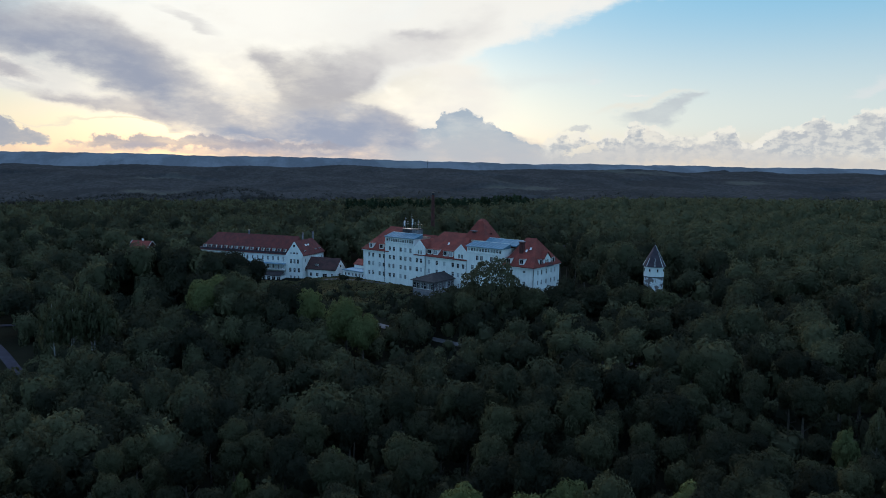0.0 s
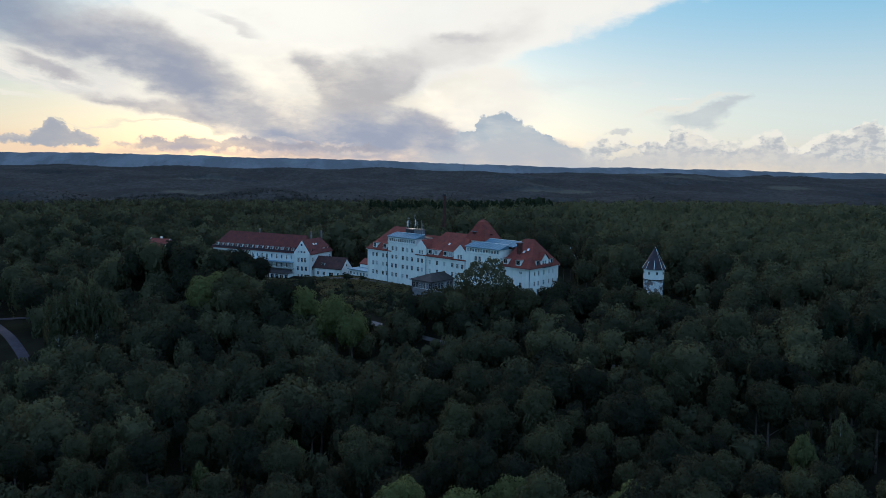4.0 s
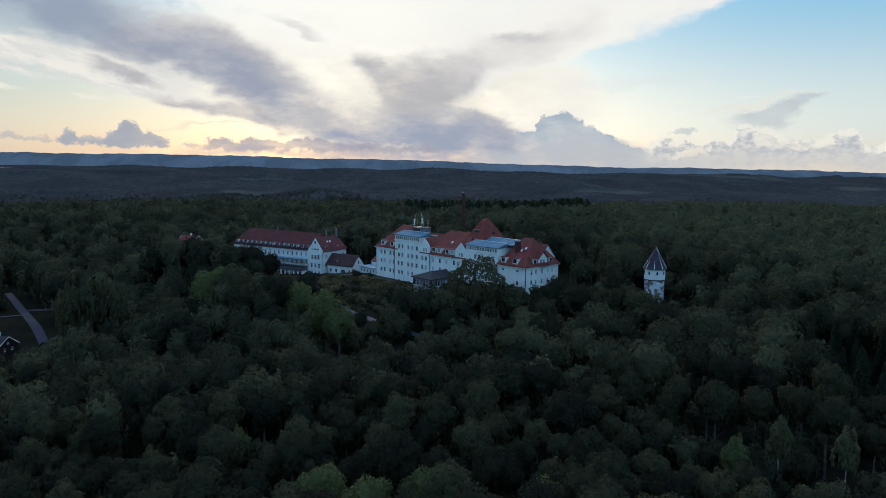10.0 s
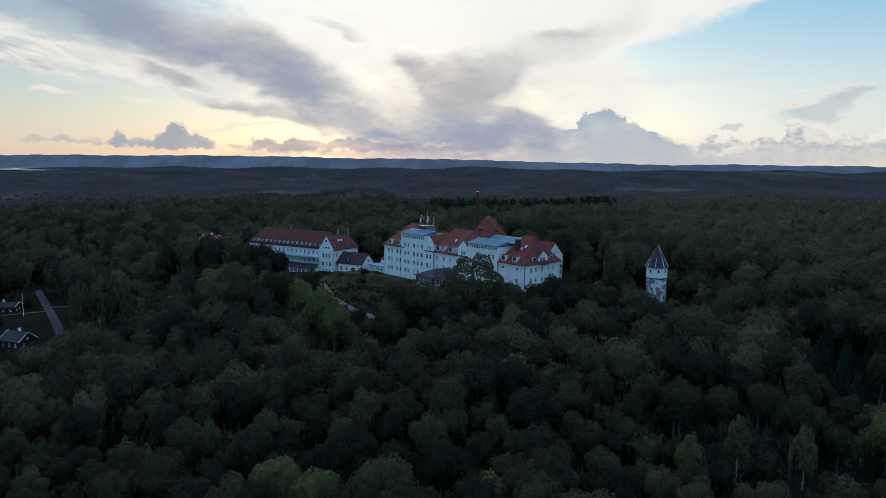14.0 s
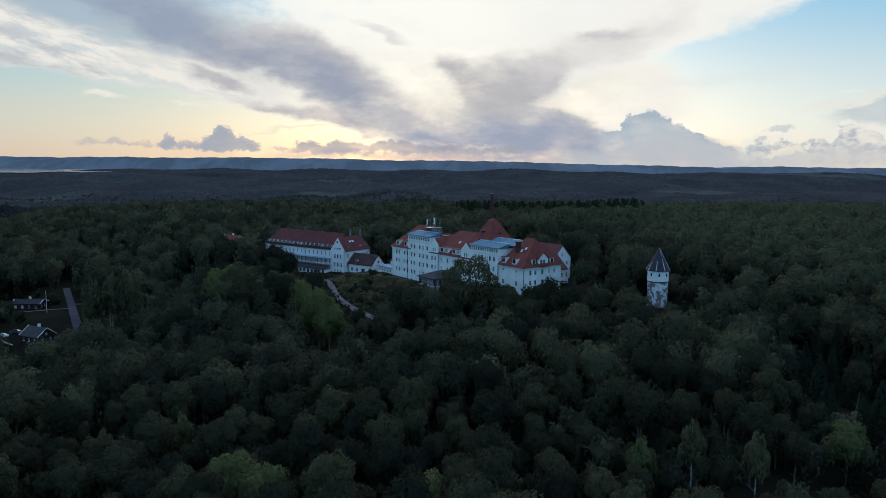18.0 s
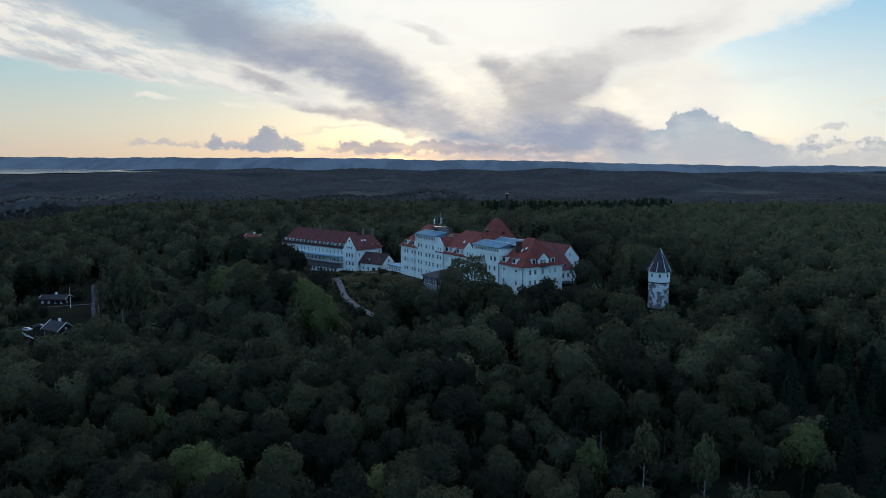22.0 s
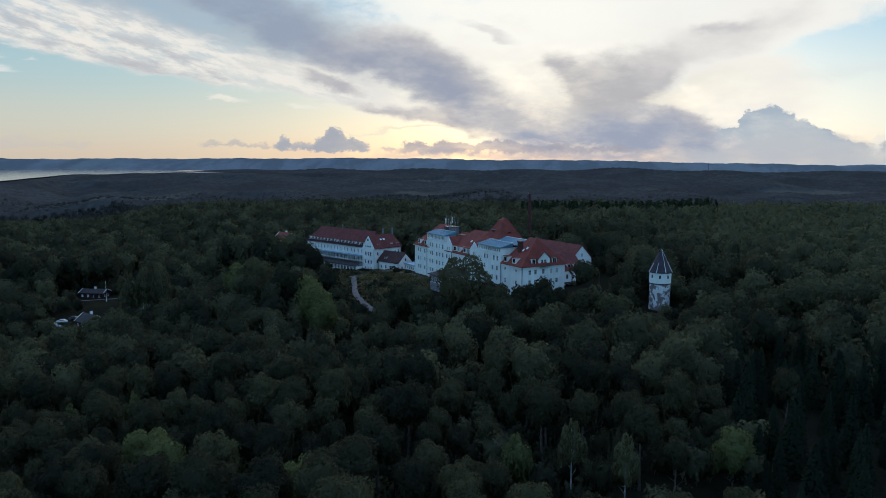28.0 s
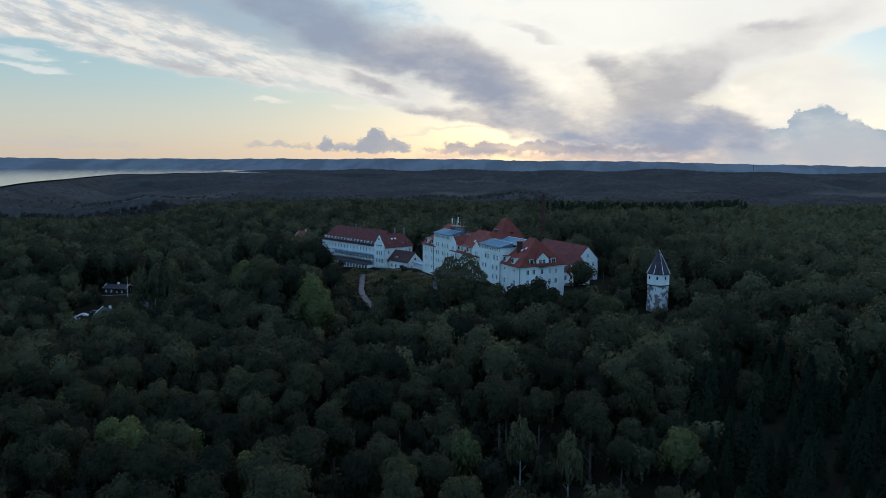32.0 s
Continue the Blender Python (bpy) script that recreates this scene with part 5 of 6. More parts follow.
def garden_house():
    b = root("small_house", *from_local(WING, 1.0, 0.9), -0.3, WING[2], "small white house with a dark red tiled gable roof", "house")
    wall_with_windows("wall", b, PLASTER, ((0, 0), (1, 0)), 13.4, -4, 2.0, [(-0.3, 1.2, 1.5, (1.6, 4.6)), (-0.6, 2.2, 1.9, (8.2,)), (-0.3, 0.9, 1.5, (11.6,))])
    gable_wall(b, PLASTER, ((13.4, 0), (0, 1)), 0, 8.6, -4, 2.0, 6.2, [(-0.3, 1.0, 1.5, (2.2, 5.8)), (3.4, 0.8, 1.1, (4.3,))])
    wall_sheet("wall", b, PLASTER, ((13.4, 8.6), (-1, 0)), 13.4, -4, 2.0, [])
    bm = bmesh.new()
    gabled(bm, -0.8, -0.5, 13.8, 9.1, 2.15, 6.6)
    part("roof", bm, DARK_TILE, b, "dark brown tiled gable roof")
    dormer(b, ((0, 0), (1, 0)), 4.0, -0.6, 3.5, 1.4, 1.2, 1.8, TRIM, 0.0, DARK_TILE)
    part("window_box", boxed((7.0, -1.2, -4, 9.4, -0.005, -1.7)), TRIM, b)
    # low link towards the main building
    k = root("low_link_building", *from_local(MAIN, -12.5, 1.0), 0, MAIN[2], "low white link building with flat pale roof", "building")
    wall_with_windows("wall", k, TRIM, ((0, 0), (1, 0)), 12.2, -3, 2.3, [(0.9, 1.1, 1.2, [1.2 + 2.0 * i for i in range(6)])], (1, 0), 0.25)
    part("side_wall", boxed((0, 0.25, -3, 0.25, 6, 2.3)), TRIM, k)
    part("flat_roof", boxed((-0.4, -0.5, 2.303, 12.3, 6.2, 2.6)), METAL_ROOF, k, "pale flat roof")
    bm = bmesh.new()
    hip(bm, -0.5, 6.3, 12.3, 12.5, 4.0, (-0.5, 12.3), 6.0, 0.2)
    part("roof", bm, RED_TILE, k, "red tiled roof behind the link")
    part("rear_wall", boxed((0, 6.5, -3, 12.2, 12.2, 3.79)), PLASTER, k)


def water_tower():
    x, y = 65.7, 246.3
    g = ground_at(x, y) - 3
    t = root("water_tower", x, y, 0, 12, "round white water tower with a pointed dark slate roof", "tower")
    n = 32

    def ring(r, z):
        return [(r * math.cos(6.28318 * i / n), r * math.sin(6.28318 * i / n), z) for i in range(n)]

    def turned(name, rings, mat, label=""):
        bm = bmesh.new()
        pts = [p for r, z in rings for p in ring(r, z)]
        m = len(rings)
        solid(bm, pts, [(k * n + i, k * n + (i + 1) % n, (k + 1) * n + (i + 1) % n, (k + 1) * n + i) for k in range(m - 1) for i in range(n)] + [tuple(range(n))[::-1], tuple(range((m - 1) * n, m * n))])
        return part(name, bm, mat, t, label)

    turned("shaft", [(3.35, g), (3.25, 8.4)], STONE, "shaft of dark brick with peeling pale plaster")
    turned("ledge", [(3.5, 8.403), (3.55, 8.7)], PIPE)
    turned("drum", [(3.4, 8.703), (3.4, 12.1)], PLASTER, "white plastered drum")
    turned("roof", [(3.85, 12.103), (3.8, 12.25), (2.0, 15.9), (0.12, 19.4)], DARK_BAND, "dark slate cone roof with pale ridges")
    for i in range(8):
        a = 6.28318 * i / 8 + 0.2
        bm = bmesh.new()
        rod(bm, (3.84 * math.cos(a), 3.84 * math.sin(a), 12.28), (0.1, 0, 19.5), 0.10, 0.06, 5)
        part("roof_ridge", bm, TRIM, t)
        ob = part("drum_window", boxed((-0.25, -0.08, -0.5, 0.25, 0.08, 0.5)), GLASS, t)
        ob.matrix_local = pose(3.38 * math.cos(a + 0.3), 3.38 * math.sin(a + 0.3), 10.9, 0, 0, math.degrees(a + 0.3) + 90)
    bm = bmesh.new()
    rod(bm, (0, 0, 19.3), (0, 0, 20.3), 0.06, 0.03, 6)
    part("finial", bm, PIPE, t)
    part("roof_box", boxed((2.1, 1.2, 13.2, 2.9, 2.0, 15.0)), PIPE, t)


def boiler_stack():
    x, y = 6.7, 378.9
    g = ground_at(x, y)
    t = root("chimney_stack", x, y, g, 0, "tall slim dark brick chimney stack above the trees", "chimney")
    bm = bmesh.new()
    rod(bm, (0, 0, -0.5), (0, 0, 30.2 - g), 1.15, 0.75, 16)
    part("shaft", bm, BRICK, t)
    bm = bmesh.new()
    rod(bm, (0, 0, 30.203 - g), (0, 0, 31.2 - g), 0.9, 0.9, 16)
    part("crown", bm, PIPE, t)


def cottage(x, y, turn, w, d, eave, top, label, wall=DARK_WOOD, roof=DARK_SLATE):
    g = ground_at(x, y)
    h = root("cottage", x, y, g, turn, label, "house", "cottages")
    front = ((-w / 2, -d / 2), (1, 0))
    k = max(2, int(w / 3))
    wall_with_windows("wall", h, wall, front, w, -0.6, eave, [(1.4, 1.1, 1.2, [w * (i + 0.5) / k for i in range(k)])], (1, 0), 0.25)
    gable_wall(h, wall, ((w / 2, -d / 2), (0, 1)), 0, d, -0.6, eave, top - 0.15, [(1.4, 1.0, 1.2, (d * 0.3, d * 0.7)), (eave + 0.7, 0.9, 0.9, (d / 2,))])
    gable_wall(h, wall, ((-w / 2, d / 2), (0, -1)), 0, d, -0.6, eave, top - 0.15, [(1.4, 1.0, 1.2, (d * 0.5,))])
    wall_sheet("wall", h, wall, ((w / 2, d / 2), (-1, 0)), w, -0.6, eave, [])
    bm = bmesh.new()
    gabled(bm, -w / 2 - 0.5, -d / 2 - 0.4, w / 2 + 0.5, d / 2 + 0.4, eave + 0.05, top, 0.15)
    part("roof", bm, roof, h)
    for s in (-1, 1):
        for e in (-1, 1):
            bm = bmesh.new()
            rod(bm, (e * (w / 2 + 0.54), s * (d / 2 + 0.42), eave), (e * (w / 2 + 0.54), 0, top + 0.02), 0.12, 0.12, 4)
            part("barge_board", bm, TRIM, h)
    part("chimney", boxed((-0.5, 0.3, eave + 0.5, 0.3, 1.1, top + 0.9)), TRIM, h)
    return h


main_building()
pavilion()
garden_stair()
long_wing()
garden_house()
water_tower()
boiler_stack()
cottage(-163.5, 259, -20, 9.5, 7.5, 2.7, 5.8, "dark timber cottage with white barge boards")
cottage(-173.5, 250, -35, 8.0, 6.5, 2.6, 4.6, "dark timber cottage with a pale metal roof", DARK_WOOD, METAL_ROOF)
cottage(-200.5, 306, 8, 12, 7, 2.7, 4.4, "low dark timber cottage with white windows")
cottage(-140.5, 395.2, -25, 11, 9, 8.4, 12.6, "red house with a tiled gable roof and white chimney", BRICK, RED_TILE)
cottage(72.5, 358, -30, 7, 6, 3.2, 6.0, "small white villa among the trees", PLASTER, DARK_SLATE)


def flagpole(x, y, tall):
    g = ground_at(x, y)
    p = root("flagpole", x, y, g, 0, "white wooden flagpole on the lawn", "flagpole")
    bm = bmesh.new()
    rod(bm, (0, 0, -0.2), (0, 0, tall), 0.11, 0.06, 8)
    part("pole", bm, TRIM, p)
    bm = bmesh.new()
    rod(bm, (0, 0, tall + 0.003), (0, 0, tall + 0.2), 0.1, 0.06, 8)
    part("knob", bm, TRIM, p)


flagpole(-184, 294, 9.5)


def radio_mast(x, y, tall):
    """A slender guyed lattice mast on the far hills."""
    m = root("radio_mast", x, y, ground_at(x, y), 0, "slender grey radio mast on the far hills", "mast")
    for i in range(3):
        a = 2.0944 * i
        bm = bmesh.new()
        rod(bm, (1.6 * math.cos(a), 1.6 * math.sin(a), 0), (0.9 * math.cos(a), 0.9 * math.sin(a), tall), 0.45, 0.35, 5)
        part("leg", bm, PIPE, m)
    for i in range(24):
        z = tall * (i + 0.5) / 24
        bm = bmesh.new()
        for j in range(3):
            a, c = 2.0944 * j, 2.0944 * (j + 1)
            rod(bm, (1.2 * math.cos(a), 1.2 * math.sin(a), z), (1.2 * math.cos(c), 1.2 * math.sin(c), z + tall / 30), 0.2, 0.2, 4)
        part("brace", bm, PIPE, m)


radio_mast(10 + 4450 * math.sin(radians(6.9)), 10 + 4450 * math.cos(radians(6.9)), 58)


def parked_car(x, y, turn, label, paint):
    """A small saloon: body with cabin, panes, wheels with rims, lamps."""
    c = root("car", x, y, ground_at(x, y) + 0.02, turn, label, "car", "parked cars")
    side = ((-2.1, 0.35), (-2.1, 0.78), (-1.5, 0.92), (-0.9, 1.38), (0.7, 1.42), (1.45, 0.95), (2.1, 0.82), (2.15, 0.35))
    bm = bmesh.new()
    n = len(side)
    solid(bm, [(px, e * (0.86 if pz < 1 else 0.70), pz) for e in (-1, 1) for px, pz in side], [tuple(range(n)), tuple(range(2 * n - 1, n - 1, -1))] + [(i, n + i, n + (i + 1) % n, (i + 1) % n) for i in range(n)])
    bmesh.ops.recalc_face_normals(bm, faces=bm.faces)
    body = part("body", bm, paint, c)
    for px in (-1.32, 1.35):
        for e in (-1, 1):
            bm = bmesh.new()
            rod(bm, (px, e * 0.66, 0.31), (px, e * 0.88, 0.31), 0.31, 0.31, 14)
            w = part("wheel", bm, PIPE, c)
            bm = bmesh.new()
            rod(bm, (px, e * 0.883, 0.31), (px, e * 0.90, 0.31), 0.19, 0.18, 10)
            part("rim", bm, STEEL, w)
    for e in (-1, 1):
        part("side_window", boxed((-0.75, e * 0.80 - 0.03, 1.0, 0.85, e * 0.80 + 0.03, 1.3)), GLASS, c)
        part("headlight", boxed((2.08, e * 0.6 - 0.16, 0.6, 2.18, e * 0.6 + 0.16, 0.74)), STEEL, c)
        part("tail_light", boxed((-2.14, e * 0.62 - 0.14, 0.6, -2.07, e * 0.62 + 0.14, 0.76)), BRICK, c)
    return c


CAR_WHITE = surface("white_car_paint", (0.72, 0.73, 0.74), (0.6, 0.61, 0.63), 1.0, 20.0, 0.35, 0.0)
CAR_DARK = surface("dark_car_paint", (0.05, 0.055, 0.07), (0.035, 0.04, 0.05), 1.0, 20.0, 0.35, 0.0)
parked_car(-181.0, 262.5, 25, "white car parked by the timber cottages", CAR_WHITE)
parked_car(-178.0, 266.0, 20, "dark car parked by the timber cottages", CAR_DARK)


# ---- trees ----
def sprays_at(centres, normals, size, rng, flat=0.9):
    """Leaf sprays: one crooked three-cornered blade for each centre, facing about its normal."""
    n = len(centres)
    normals = normals / (np.linalg.norm(normals, axis=1, keepdims=True) + 1e-9)
    side = np.cross(normals, rng.normal(size=(n, 3)))
    side /= np.linalg.norm(side, axis=1, keepdims=True) + 1e-9
    up = np.cross(normals, side)
    s = (size * (0.65 + 0.9 * rng.random((n, 1))))
    a, b = side * s, up * s * flat
    lift = normals * s * 0.3
    return np.stack([centres - a - b * 0.6, centres + a - b * 0.6 + lift, centres + b * 1.15], 1).reshape(-1, 3)


def tube_faces(rows, cols, at):
    k = np.arange(rows * cols).reshape(rows, cols)
    kn = np.roll(k, -1, 1)
    a, b, c, d = k[:-1].ravel(), k[1:].ravel(), kn[1:].ravel(), kn[:-1].ravel()
    return np.concatenate([np.stack([a, b, c], -1), np.stack([a, c, d], -1)]) + at


def crown_points(rng, clumps, sprays, size, tall=1.1, core=1, rough=1.0, lift=0.15, taper=0.0):
    """A billowing broadleaf crown of unit radius about the origin: leaf sprays over a union of round boughs, each knobbed with clumps, round a rough inner mass. Gives corners, faces and soft normals."""
    boughs = max(5, int(clumps * 0.42))
    i = np.arange(boughs) + 0.5
    zz = 1 - i / boughs * 1.35
    ang = i * 2.39996 + rng.random() * 6
    rr = np.sqrt(np.clip(1 - zz * zz, 0.02, 1))
    c = np.stack([rr * np.cos(ang), rr * np.sin(ang), zz], -1) + rng.normal(size=(boughs, 3)) * 0.22
    c *= (0.54 + 0.22 * rng.random((boughs, 1))) / np.linalg.norm(c, axis=1, keepdims=True)
    ball = (0.20 + 0.18 * rng.random(boughs)) * (1.15 if boughs < 8 else 1.0)
    c = np.concatenate([c, [(0, 0, 0.02)]])
    ball = np.append(ball, 0.52)
    knobs = clumps * 6
    kn = rng.normal(size=(knobs, 3))
    kn /= np.linalg.norm(kn, axis=1, keepdims=True)
    push = rough * (0.03 + 0.10 * rng.random(knobs))
    wide = 2.1 / math.sqrt(knobs)

    def shell(d):
        along = d @ c.T
        disc = ball * ball - (c * c).sum(1) + along * along
        reach = np.where(disc > 0, along + np.sqrt(np.clip(disc, 0, None)), 0)
        b = reach.argmax(1)
        r = reach.max(1)
        away = np.sqrt(np.clip(2 - 2 * d @ kn.T, 0, 4)) / wide
        n = away.argmin(1)
        bump = np.sqrt(np.clip(1 - away.min(1) ** 2, 0, 1)) * push[n]
        return r + bump, b, n

    z = 1 - rng.random(sprays) * 1.62
    a = rng.random(sprays) * 6.28318
    q = np.sqrt(np.clip(1 - z * z, 0, 1))
    d = np.stack([q * np.cos(a), q * np.sin(a), z], -1)
    r, b, k = shell(d)
    r = r * (1.0 - 0.09 * rng.random(sprays) ** 2 + 0.04 * (rng.random(sprays) > 0.88))
    p = d * r[:, None]
    out = (p - c[b]) / ball[b][:, None] + 0.95 * (d - kn[k]) / wide + rng.normal(size=d.shape) * 0.12
    out[:, 2] += lift
    out /= np.linalg.norm(out, axis=1, keepdims=True)
    face = out + rng.normal(size=d.shape) * 0.35
    v = [sprays_at(p, face, size, rng)]
    n = [np.repeat(out, 3, 0)]
    f = [np.arange(3 * sprays).reshape(-1, 3)]
    if core:
        rows, cols = {1: (6, 9), 2: (10, 16), 3: (3, 6)}[core]
        t = np.linspace(0.10, math.pi - 0.25, rows)[:, None]
        a = np.arange(cols) * 6.28318 / cols
        m = np.stack([np.sin(t) * np.cos(a), np.sin(t) * np.sin(a), np.cos(t) + 0 * a], -1).reshape(-1, 3)
        v.append(m * (shell(m)[0] * 0.86)[:, None])
        n.append(m)
        f.append(tube_faces(rows, cols, 3 * sprays))
    v = np.concatenate(v)
    v[:, :2] *= 1 - taper * v[:, 2:]
    v[:, 2] *= np.where(v[:, 2] > 0, tall, tall * 1.8)
    return v, np.concatenate(f), np.concatenate(n)


def spruce_points(rng, whorls, per, size):
    """A narrow spruce of unit height: whorls of drooping sprays."""
    p, d = [], []
    for i in range(whorls):
        h = (i + 0.3) / whorls
        reach = 0.21 * (1 - h) ** 0.8 + 0.012
        for j in range(max(3, int(per * (1 - h * 0.75)))):
            a = rng.random() * 6.28318
            r = reach * (0.45 + 0.6 * rng.random())
            p.append((r * math.cos(a), r * math.sin(a), 0.08 + 0.92 * h - r * 0.5 + 0.02 * rng.normal()))
            d.append((math.cos(a) * 0.8, math.sin(a) * 0.8, 0.75))
    p, d = np.array(p), np.array(d)
    v = sprays_at(p, d + 0.3 * rng.normal(size=d.shape), size, rng, 0.8)
    out = np.repeat(d / np.linalg.norm(d, axis=1, keepdims=True), 3, 0)
    t = np.array([(math.cos(a) * 0.09 * (1 - k), math.sin(a) * 0.09 * (1 - k), 0.08 + 0.9 * k) for k in (0, 0.5, 0.97) for a in np.arange(6) * 1.0472])
    f = np.concatenate([np.arange(len(v)).reshape(-1, 3), tube_faces(3, 6, len(v))[:, ::-1]])
    round_about = t * (1, 1, 0)
    round_about /= np.linalg.norm(round_about, axis=1, keepdims=True)
    return np.concatenate([v, t]), f, np.concatenate([out, round_about])


def trunk_bmesh(rng, tall, r, limbs, reach, bare=0.35):
    """A tapered, slightly crooked trunk with limbs."""
    bm = bmesh.new()
    p, pts = Vector((0, 0, -0.6)), []
    for i in range(5):
        pts.append(p.copy())
        p = p + Vector((rng.normal() * 0.03 * tall / 4, rng.normal() * 0.03 * tall / 4, (tall + 0.6) / 4))
    for i in range(4):
        rod(bm, pts[i], pts[i + 1], r * (1 - 0.22 * i), r * (1 - 0.22 * (i + 1)), 7)
    for i in range(limbs):
        h = bare + (0.95 - bare) * (i + 0.5) / limbs
        k = min(3, int(h * 4))
        s = pts[k].lerp(pts[k + 1], h * 4 - k)
        a = i * 2.4 + rng.random()
        e = s + Vector((math.cos(a) * reach, math.sin(a) * reach, reach * (0.5 + 0.5 * rng.random()))) * (0.9 - 0.4 * h)
        rod(bm, s, e, r * 0.36 * (1.1 - h), r * 0.09, 5)
    return bm


# where no tree may stand: buildings, drives, lawns, house plots, gaps for the camera's view
def wooded(x, y):
    u, v = local_to(MAIN, x, y)
    s, w = local_to(WING, x, y)
    ok = ~((u > -16) & (u < 84) & (v > -8) & (v < 24))
    ok &= ~((u > 14) & (u < 64) & (v > 18) & (v < 62))
    ok &= ~((u > 62) & (u < 90) & (v > -2) & (v < 44))
    ok &= ~((u > 30) & (u < 52) & (v > -18) & (v < 0))
    ok &= ~((u > -42) & (u < 27) & (v > -44 + 0.35 * np.abs(u - 5)) & (v < 4))
    ok &= ~((s > -58) & (s < 18) & (w > -10) & (w < 20))
    ok &= ~((s > -12) & (s < 22) & (w > -24) & (w < 0))
    ok &= np.hypot(x - 65.7, y - 246.3) > 7
    ok &= np.hypot(x - 6.7, y - 378.9) > 5
    for line, gap in ((TRACK[:-28], 5.5), (LANE, 8.0), (LANE2, 5.0), (PATHWAY, 4.0)):
        for px, py in line[::2]:
            ok &= np.hypot(x - px, y - py) > gap
    ok &= ~(((x + 168) / 22) ** 2 + ((y - 254) / 14) ** 2 < 1)
    ok &= ~(((x + 192) / 26) ** 2 + ((y - 296) / 17) ** 2 < 1)
    ok &= ~(((x + 172) / 14) ** 2 + ((y - 285) / 18) ** 2 < 1)
    ok &= np.hypot(x + 140.5, y - 395.2) > 10
    # gap before the red house, cut to fit the camera's view
    ok &= np.hypot((x + 133.5) / 8, (y - 373.2) / 20) > 1
    ok &= np.hypot(x - 72.5, y - 358) > 9
    # narrow gap towards the villa, cut to fit the camera's view
    along = np.clip((y - 292) / 66, 0, 1)
    ok &= np.hypot(x - (49.5 + 23 * along), y - (292 + 66 * along)) > 3.5
    return ok


def scatter(x0, x1, y0, y1, step, seed):
    rng = np.random.default_rng(seed)
    gx, gy = np.meshgrid(np.arange(x0, x1, step), np.arange(y0, y1, step * 0.87))
    gx = gx + (np.arange(gx.shape[0])[:, None] % 2) * step / 2
    x = (gx + rng.uniform(-0.34, 0.34, gx.shape) * step).ravel()
    y = (gy + rng.uniform(-0.34, 0.34, gy.shape) * step).ravel()
    ok = wooded(x, y)
    return x[ok], y[ok]


LANDMARKS = []   # trees set singly, which keep the scattered ones away


def broadleaf(name, seed, tall, radius, label, leaf=LEAF, sprays=4200, size=0.034, clumps=34, bark=BARK, tallness=1.1, bare=0.3, core=2, taper=0.0):
    """One tree with its trunk and crown, at the origin."""
    rng = np.random.default_rng(seed)
    t = new(name)
    part("trunk", trunk_bmesh(rng, tall - radius * 0.5, (0.010 if bark is BIRCH_BARK else 0.018) * tall + 0.05, 7, radius * 0.75, bare), bark, t)
    v, f, n = crown_points(rng, clumps, sprays, size, tallness, core, taper=taper)
    v = v * radius + np.array([0, 0, tall - radius * tallness * 0.97])
    c = new("crown", array_mesh("crown", v, f, leaf, normals=n))
    c.parent = t
    return tagged(t, label, "tree")


def conifer(name, seed, tall, label):
    rng = np.random.default_rng(seed)
    t = new(name)
    bm = bmesh.new()
    rod(bm, (0, 0, -0.6), (0, 0, tall * 0.85), 0.28, 0.06, 7)
    part("trunk", bm, BARK, t)
    v, f, n = spruce_points(rng, 40, 56, 0.020)
    c = new("crown", array_mesh("crown", v * tall, f, NEEDLES, normals=n))
    c.parent = t
    return tagged(t, label, "tree")


FIRST = {}   # the size at which each template stands itself


def stand(template, x, y, size=1.0, turn=0.0):
    """Set a copy of a tree on the ground; the template itself takes the first place."""
    k = size / FIRST.get(template.name, 1.0)
    m = pose(x, y, ground_at(x, y), 0, 0, turn) @ Matrix.Diagonal((k, k, k, 1))
    if template.name not in FIRST:
        FIRST[template.name] = size
        template.matrix_world = m
        return template
    return copy_thing(template, m)


def tree_to(template, tall, x, y, top, turn=0.0, reach=5.6):
    """A copy scaled so that its top reaches a height fitted to the camera's view."""
    LANDMARKS.append((x, y, reach))
    stand(template, x, y, (top - ground_at(x, y)) / tall, turn)


BEECH = [broadleaf("beech_tree", 11 + i, 18.0, r, "broad dark green beech tree in dense woodland", tallness=t) for i, (r, t) in enumerate(((4.2, 1.1), (3.5, 1.2), (4.9, 1.0), (4.0, 1.15), (3.1, 1.4), (4.5, 1.05)))]
for t in BEECH:
    tagged(t, group="woodland trees")
PALE = [broadleaf("pale_tree", 31 + i, 15.0, 4.3, "broad tree with fresh yellow-green leaves", LEAF_PALE) for i in range(2)]
SLIM = [broadleaf("slim_tree", 41 + i, 15.0, 2.5, "slim upright tree with pale leaves", LEAF_PALE, 2600, 0.050, 26, BARK, 1.9, 0.3, 2, 0.3) for i in range(2)]
BIRCH = [broadleaf("birch_tree", 51 + i, 18.0, 2.6, "tall birch with a bare white trunk", LEAF_BIRCH, 2400, 0.052, 30, BIRCH_BARK, 2.0, 0.35, 0, 0.35) for i in range(2)]
BIG = broadleaf("open_crowned_tree", 61, 18.0, 8.2, "large open-crowned tree before the white facade", LEAF_DARK, 6500, 0.030, 46, BARK, 1.12, 0.2, 0)
SPRUCE = [conifer("spruce_tree", 71 + i, 20.0, "tall dark spruce with a pointed top") for i in range(2)]

